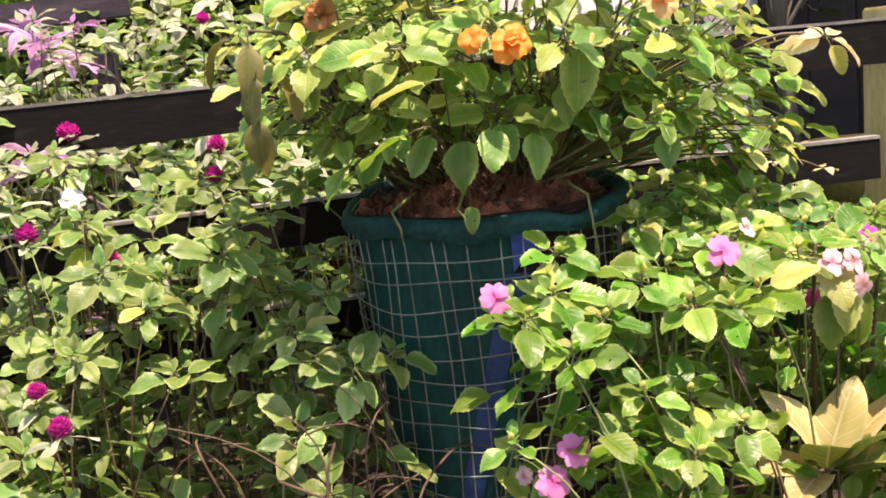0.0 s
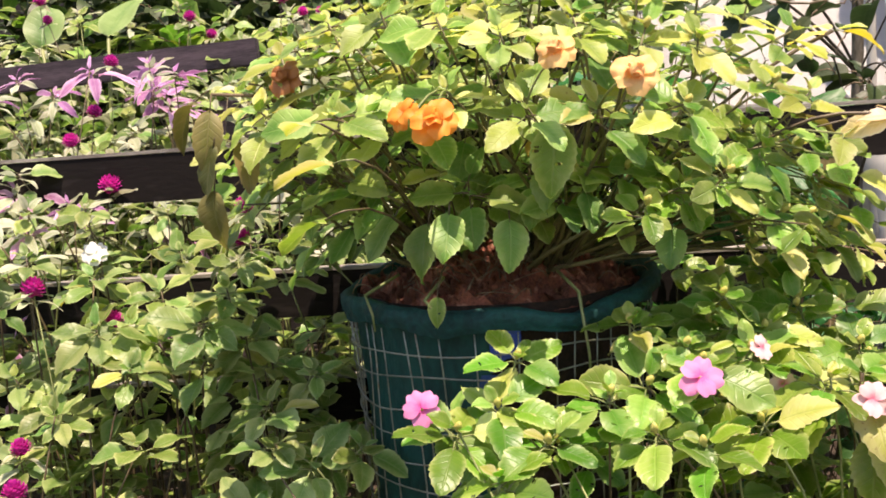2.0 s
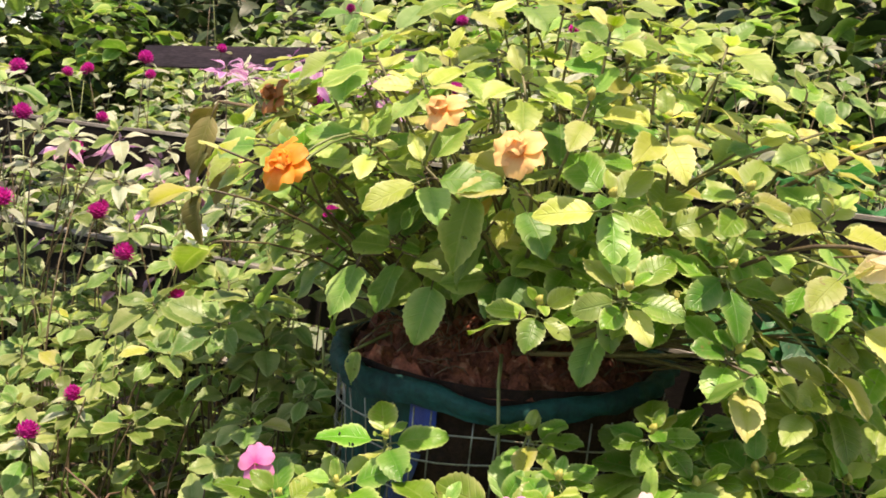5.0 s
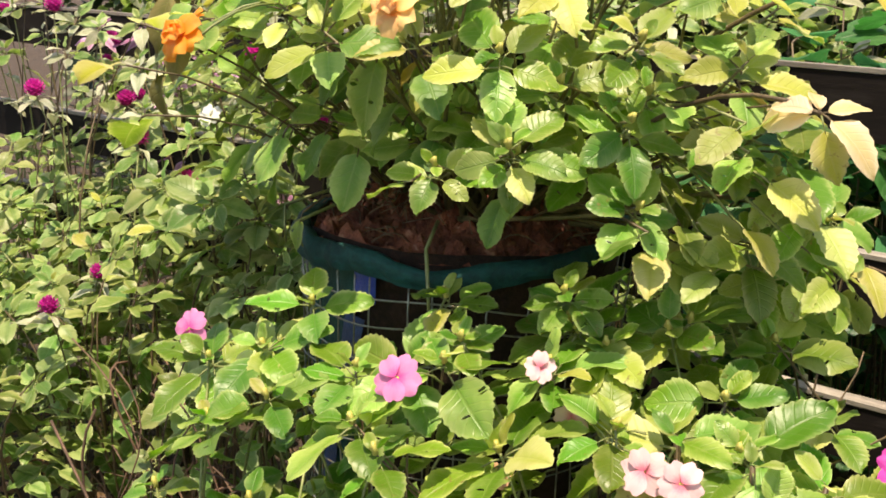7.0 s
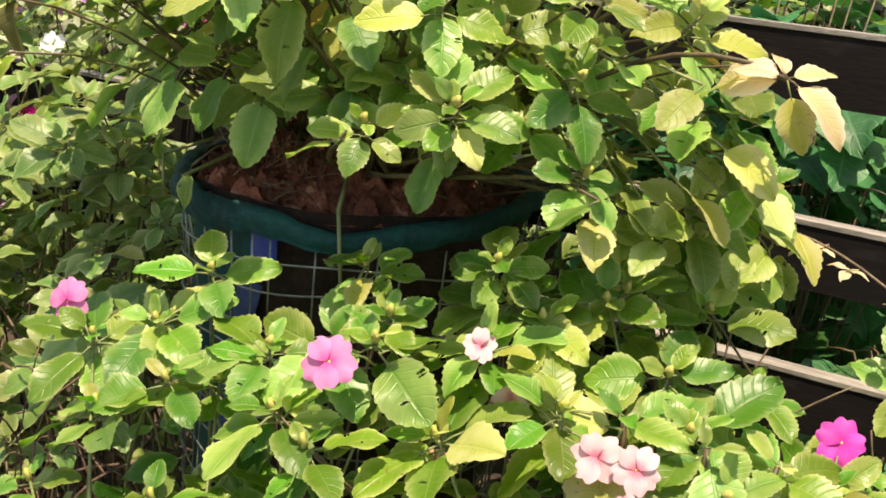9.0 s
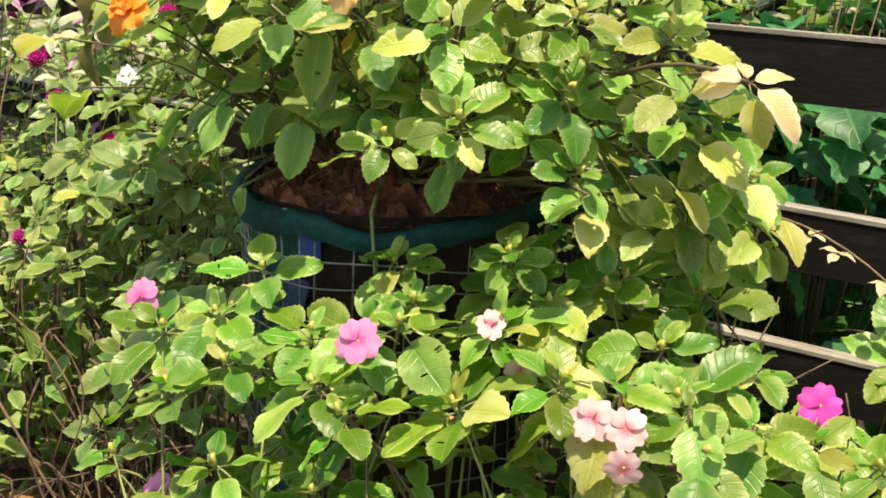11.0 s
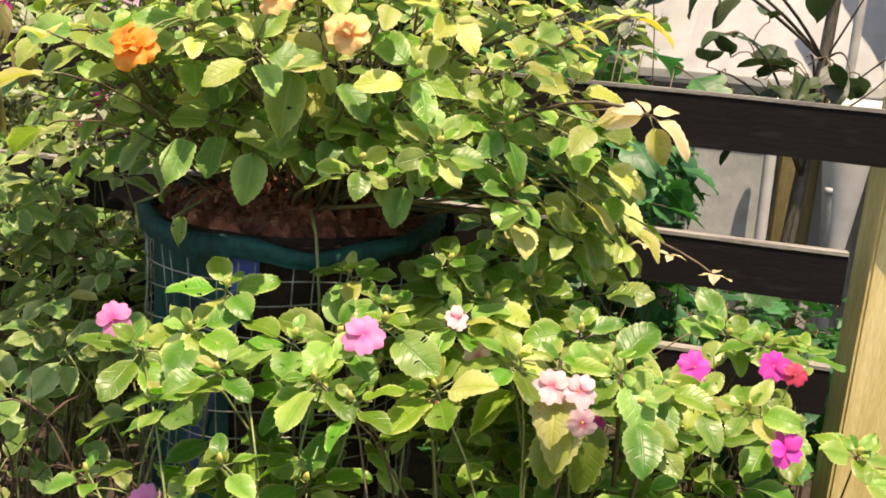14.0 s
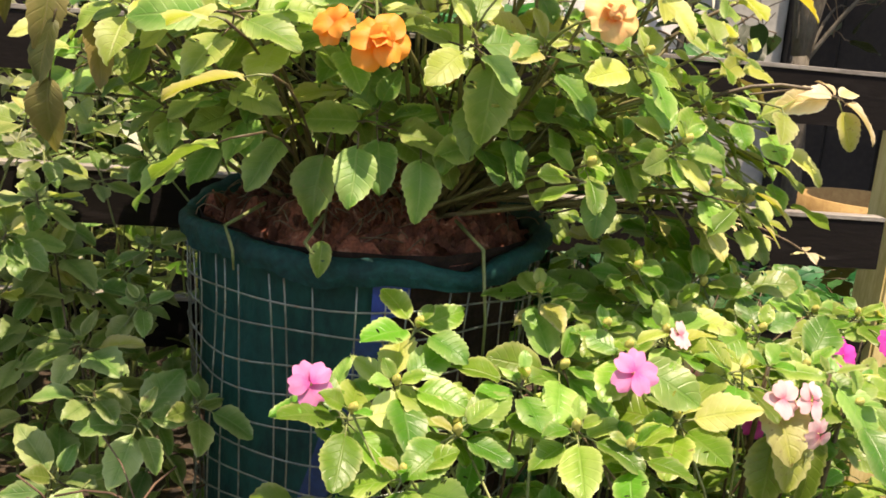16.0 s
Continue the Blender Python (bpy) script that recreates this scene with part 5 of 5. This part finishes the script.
def lobed_shrub(cx, cy, tall, count, seed):
    rng = random.Random(seed)
    ob = thing("lobed_shrub", (cx, cy, 0), "low shrub with dark green lobed leaves behind the rails", "shrub", "lobed shrubs")
    for k in range(count):
        a, r = rng.uniform(0, 6.3), (0.13 if tall > 0.6 else 0.20) * math.sqrt(rng.random())
        top = Vector((cx + r * math.cos(a), max(cy + r * math.sin(a), on_fence(cx) + 0.06), tall * rng.uniform(0.6, 1.0)))
        bm = bmesh.new()
        tube(bm, arc((cx, cy, 0), top, (0, 0, 0.02), 4), 0.0014, 4)
        part("stem", bm, STEM_PINK, ob)
        put_leaf(ob, LOBED, top, rng.uniform(0, 6.3), rng.uniform(-0.5, 0.2), rng.uniform(-0.4, 0.4), rng.uniform(0.06, 0.10), rng)


for k, (x, y, z) in enumerate(((0.34, 1.98, 0.93), (0.60, 2.02, 0.50), (0.24, 2.02, 0.96), (0.46, 2.25, 0.54), (0.72, 1.98, 0.46), (0.20, 2.40, 0.88), (0.10, 2.3, 0.92))):
    lobed_shrub(x, y, z, 34, 60 + k)


# a small dark-leaved tree beside the column
def small_tree():
    rng = random.Random(71)
    at = Vector((0.885, 2.76, 0))
    ob = thing("small_tree", at, "small tree with a forked dark trunk and dark leathery leaves", "tree")
    bm = bmesh.new()
    fork = at + Vector((0.0, 0, 0.88))
    tube(bm, arc(at, fork, (0.03, 0, 0), 8), [0.026 - 0.0006 * k for k in range(9)], 10)
    part("trunk", bm, BARK, ob, "dark rough trunk")
    for n, d in enumerate(((-0.10, 0.02, 0.85), (0.16, 0.0, 0.80), (0.30, -0.05, 0.30), (-0.08, -0.05, 0.30), (0.12, 0.1, 0.12))):
        e = fork + Vector(d)
        bm = bmesh.new()
        path = arc(fork - Vector((0, 0, 0.02 * n)), e, (0, 0, 0.06), 8)
        thick = 0.020 if n < 2 else 0.006
        tube(bm, path, [thick * (1 - 0.09 * k) for k in range(9)], 8)
        part("branch", bm, BARK, ob)
        leafy_end(ob, path, 6, rng, 0.09)


def leafy_end(ob, path, count, rng, spread):
    """Leathery oval leaves on short twigs along the outer part of a branch."""
    for k in range(count):
        start = path[0].lerp(path[-1], rng.uniform(0.6, 1.0))
        p = start + Vector((rng.uniform(-spread, spread), rng.uniform(-spread, spread * 0.6), rng.uniform(-spread * 0.5, spread)))
        bm = bmesh.new()
        tube(bm, arc(start, p, (0, 0, 0.01), 3), 0.0015, 4)
        part("twig", bm, TWIG, ob)
        put_leaf(ob, DARK, p, rng.uniform(0, 6.3), rng.uniform(-0.9, 0.5), rng.uniform(-0.6, 0.6), rng.uniform(0.070, 0.098), rng)


def sapling():
    """A leaning stem whose side shoots hang over the rails."""
    rng = random.Random(73)
    at = Vector((0.575, 2.78, 0))
    ob = thing("sapling", at, "leaning sapling with dark oval leaves and a thin bare vine", "tree")
    top = Vector((0.640, 2.86, 1.62))
    trunk = arc(at, top, (0.02, 0, 0), 12)
    bm = bmesh.new()
    tube(bm, trunk, [0.019 - 0.0007 * k for k in range(13)], 8)
    part("trunk", bm, BARK, ob, "thin dark leaning trunk")
    for k, e, count in ((5, (0.52, 2.20, 0.97), 9), (5, (0.46, 2.30, 0.91), 8), (6, (0.62, 2.22, 0.95), 6), (5, (0.68, 2.35, 0.93), 4), (7, (0.40, 2.08, 1.13), 4), (7, (0.30, 2.12, 1.13), 5), (7, (0.24, 1.98, 1.12), 3), (8, (0.55, 2.22, 1.08), 3)):
        path = arc(trunk[k], e, (0, 0, 0.05), 8)
        bm = bmesh.new()
        tube(bm, path, [0.0042 - 0.0003 * n for n in range(9)], 6)
        part("branch", bm, BARK, ob)
        leafy_end(ob, path, count, rng, 0.055)
    for k, e, bow in ((6, (0.82, 2.70, 1.00), 0.03), (6, (0.80, 2.70, 0.97), -0.02), (7, (0.73, 2.72, 1.16), 0.02), (8, (0.79, 2.74, 0.93), 0.12), (7, (0.70, 2.66, 0.88), 0.05), (9, (0.55, 2.62, 1.30), 0.02)):
        bm = bmesh.new()
        tube(bm, arc(trunk[k], e, (0.01, 0, bow), 8), [0.0032 - 0.00025 * n for n in range(9)], 5)
        part("branch", bm, BARK, ob, "bare thin side branch")
    bm = bmesh.new()
    tube(bm, arc((0.30, 2.12, 1.16), (0.62, 2.2, 1.17), (0.02, 0, -0.10), 10), 0.0022, 5)
    part("vine", bm, TWIG, ob, "thin bare hanging vine")


sapling()
small_tree()


# ---- far greenery ----
def thicket(name, x0, x1, y0, y1, z0, z1, count, size, meshes, seed, label, height=None):
    """A mass of leaves too many to tell apart, joined into one mesh."""
    rng = random.Random(seed)
    found = []
    for _ in range(count):
        me = rng.choice(meshes)
        x, y = rng.uniform(x0, x1), rng.uniform(y0, y1)
        top = height(x, y) if height else z0 + (z1 - z0) * (0.62 + 0.38 * noise.noise((x * 1.3, y * 1.3, seed)))
        if math.hypot(x - POT_X, y - POT_Y) < POT_R + 0.05:
            continue
        s = size * rng.uniform(0.7, 1.3)
        found.append((me, Matrix.Translation((x, y, z0 + (top - z0) * rng.random() ** 0.45)) @ Euler((rng.uniform(-0.7, 0.5), rng.uniform(-0.5, 0.5), rng.uniform(0, 6.3))).to_matrix().to_4x4() @ Matrix.Scale(s, 4)))
    me = joined_mesh(name, found)
    ob = new(name, me)
    return tagged(ob, label, "foliage", kind="stuff")


thicket("undergrowth", -0.46, -0.12, 1.40, 1.58, 0.02, 0.42, 230, 0.046, BEDDING_MASS, 94, "shaded lower leaves and shoots of the bedding plants", lambda x, y: canopy_left(x, y) - 0.13)
thicket("undergrowth", -1.3, -0.46, 1.12, 1.58, 0.02, 0.42, 1250, 0.046, BEDDING_MASS, 81, "shaded lower leaves and shoots of the bedding plants", lambda x, y: canopy_left(x, y) - 0.11)
thicket("undergrowth", 0.09, 0.28, 1.03, 1.24, 0.02, 0.40, 170, 0.042, IMPATIENS_MASS, 82, "shaded lower leaves under the impatiens", lambda x, y: canopy_right(x, y) - 0.13)
thicket("undergrowth", 0.28, 0.52, 1.43, 1.60, 0.02, 0.42, 280, 0.046, IMPATIENS_MASS, 93, "shaded lower leaves under the impatiens", lambda x, y: canopy_right(x, y) - 0.10)
thicket("undergrowth", 0.52, 1.0, 1.24, 1.60, 0.02, 0.42, 760, 0.046, IMPATIENS_MASS, 83, "shaded lower leaves under the impatiens", lambda x, y: canopy_right(x, y) - 0.10)
thicket("undergrowth", 0.56, 1.0, 1.20, 1.42, 0.02, 0.42, 420, 0.046, IMPATIENS_MASS, 92, "shaded lower leaves under the impatiens", lambda x, y: canopy_right(x, y) - 0.13)
thicket("undergrowth", -1.9, 0.30, 1.80, 2.7, 0.05, 0.75, 3200, 0.050, BEDDING_MASS, 84, "shaded leaves of the bed behind the fence", lambda x, y: min(0.60 + 0.55 * (y - 1.65), 1.15))
thicket("undergrowth", 0.02, 0.40, 1.84, 2.5, 0.05, 0.80, 900, 0.060, LOBED, 88, "dark lobed leaves behind the rails", lambda x, y: 0.80)
thicket("undergrowth", 0.44, 1.1, 1.95, 2.4, 0.05, 0.52, 500, 0.055, LOBED, 89, "dark lobed leaves low behind the rails", lambda x, y: 0.50)
thicket("undergrowth", -1.9, -0.50, 1.85, 2.6, 0.45, 0.80, 900, 0.050, PALE, 90, "pale lilac-tinged leaves of the bed behind the fence", lambda x, y: min(0.66 + 0.57 * (y - 1.65), 1.18))
# the dark leaf colour also carries the shade inside these bushes
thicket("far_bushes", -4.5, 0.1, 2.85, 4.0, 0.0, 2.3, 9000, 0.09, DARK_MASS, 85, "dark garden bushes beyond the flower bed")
thicket("far_bushes", -4.0, 0.05, 2.75, 3.2, 0.3, 1.9, 1800, 0.085, BROAD_MASS, 86, "mid-green garden bushes beyond the flower bed")
thicket("leaf_litter", -0.60, -0.10, 1.02, 1.45, 0.03, 0.30, 260, 0.042, DRY, 95, "withered brown leaves caught low among the stems")
thicket("leaf_litter", -1.3, 1.1, 0.8, 1.65, 0.01, 0.06, 500, 0.045, DRY, 87, "dry brown fallen leaves on the soil")


# ---- croton with broad cream and brown leaves ----
def croton(at, seed):
    rng = random.Random(seed)
    ob = thing("croton", (at[0], at[1], 0), "croton with broad cream and yellow-brown leaves", "plant", "crotons")
    stems(ob, (at[0], at[1], 0), [at], TWIG, rng, 0.005, 0.01)
    for a, p, s, ms, tag in ((0.9, 1.15, 0.115, CROTON, "upright cream leaf"), (-1.3, 0.75, 0.150, CROTON, "arching cream leaf"), (-2.3, 0.80, 0.120, CROTON_GREEN, "dark green leaf with a pale rib"),
                             (1.5, 0.30, 0.105, CROTON, "mottled yellow leaf"), (-0.8, 1.0, 0.125, CROTON, "cream leaf"), (-1.8, 0.30, 0.120, CROTON_GREEN, "dark green leaf"), (2.4, 0.2, 0.09, CROTON, "brown-edged leaf"), (2.9, 0.85, 0.105, CROTON_GREEN, "dark green leaf with a pale rib")):
        put_leaf(ob, ms, at, a, p, rng.uniform(-0.25, 0.25), s, rng, label=tag)


croton((0.430, 1.195, 0.325), 91)


# ---- larger toothed leaves about the pale flowers ----
def toothed_plant():
    rng = random.Random(97)
    base = (0.50, 1.34, 0)
    ob = thing("toothed_plant", base, "plant with large pale toothed leaves among the impatiens", "plant")
    tips = [(0.455, 1.275, 0.605), (0.520, 1.285, 0.600), (0.560, 1.330, 0.585)]
    stems(ob, base, tips, STEM_PINK, rng, 0.004, 0.03)
    for t in tips:
        sprig(ob, t, (0.1, -0.4, 1), SERRATE, rng, 7, 0.064 if t == tips[0] else 0.052, 0.02, YELLOWING_AND_LIT, 0.35)
    for at, a, p, s in (((0.470, 1.262, 0.590), -3.0, -1.0, 0.075), ((0.430, 1.270, 0.600), 1.9, -0.15, 0.072), ((0.425, 1.262, 0.575), 2.2, -0.6, 0.07), ((0.468, 1.26, 0.557), 2.8, -1.2, 0.074), ((0.492, 1.259, 0.572), -2.6, -1.2, 0.078)):
        put_leaf(ob, YELLOWING_AND_LIT if s == 0.075 else SERRATE, at, a, p, rng.uniform(-0.2, 0.2), s, rng)


toothed_plant()


def weed():
    """A wiry stem with tiny cream leaflets before the middle rail."""
    rng = random.Random(101)
    base = (0.47, 1.52, 0)
    ob = thing("weed", base, "wiry weed with tiny cream leaflets before the fence", "plant")
    bm = bmesh.new()
    path = arc(base, (0.422, 1.60, 0.700), (-0.03, 0, 0), 6) + arc((0.422, 1.60, 0.700), (0.577, 1.57, 0.662), (0, 0, 0.012), 6)[1:]
    tube(bm, path, 0.0012, 5)
    part("stem", bm, TWIG, ob)
    for at in ((0.512, 1.59, 0.677), (0.477, 1.595, 0.687), (0.572, 1.57, 0.664)):
        for k in range(4):
            put_leaf(ob, CREAM, at, 1.57 * k + rng.uniform(-0.4, 0.4), rng.uniform(-0.2, 0.5), 0, rng.uniform(0.016, 0.024), rng)
    for a, e in (((0.52, 1.48, 0.30), (0.60, 1.42, 0.60)), ((0.40, 1.46, 0.45), (0.56, 1.50, 0.60)), ((0.36, 1.50, 0.40), (0.47, 1.56, 0.625))):
        bm = bmesh.new()
        tube(bm, arc(a, e, (0.03, 0.01, 0.03), 6), [0.0016 - 0.00015 * k for k in range(7)], 5)
        part("dry_stalk", bm, TWIG, ob)


weed()


def dead_stems(cx, cy, cz, count, seed):
    rng = random.Random(seed)
    ob = thing("dead_stems", (cx, cy, 0), "tangle of dry brown curled stems in the bed", "stems", "dead stems")
    for _ in range(count):
        a = Vector((cx + rng.uniform(-0.12, 0.12), cy + rng.uniform(-0.08, 0.08), rng.uniform(0.0, cz * 0.6)))
        e = a + Vector((rng.uniform(-0.16, 0.16), rng.uniform(-0.08, 0.08), rng.uniform(0.02, cz * 0.7)))
        bm = bmesh.new()
        tube(bm, arc(a, e, (rng.uniform(-0.09, 0.09), rng.uniform(-0.06, 0.06), rng.uniform(0, 0.09)), 8), rng.uniform(0.0008, 0.0018), 5)
        part("stem", bm, DEAD, ob)


dead_stems(-0.15, 1.14, 0.44, 34, 103)
dead_stems(-0.42, 1.05, 0.22, 14, 104)
dead_stems(-0.32, 1.27, 0.36, 40, 105)
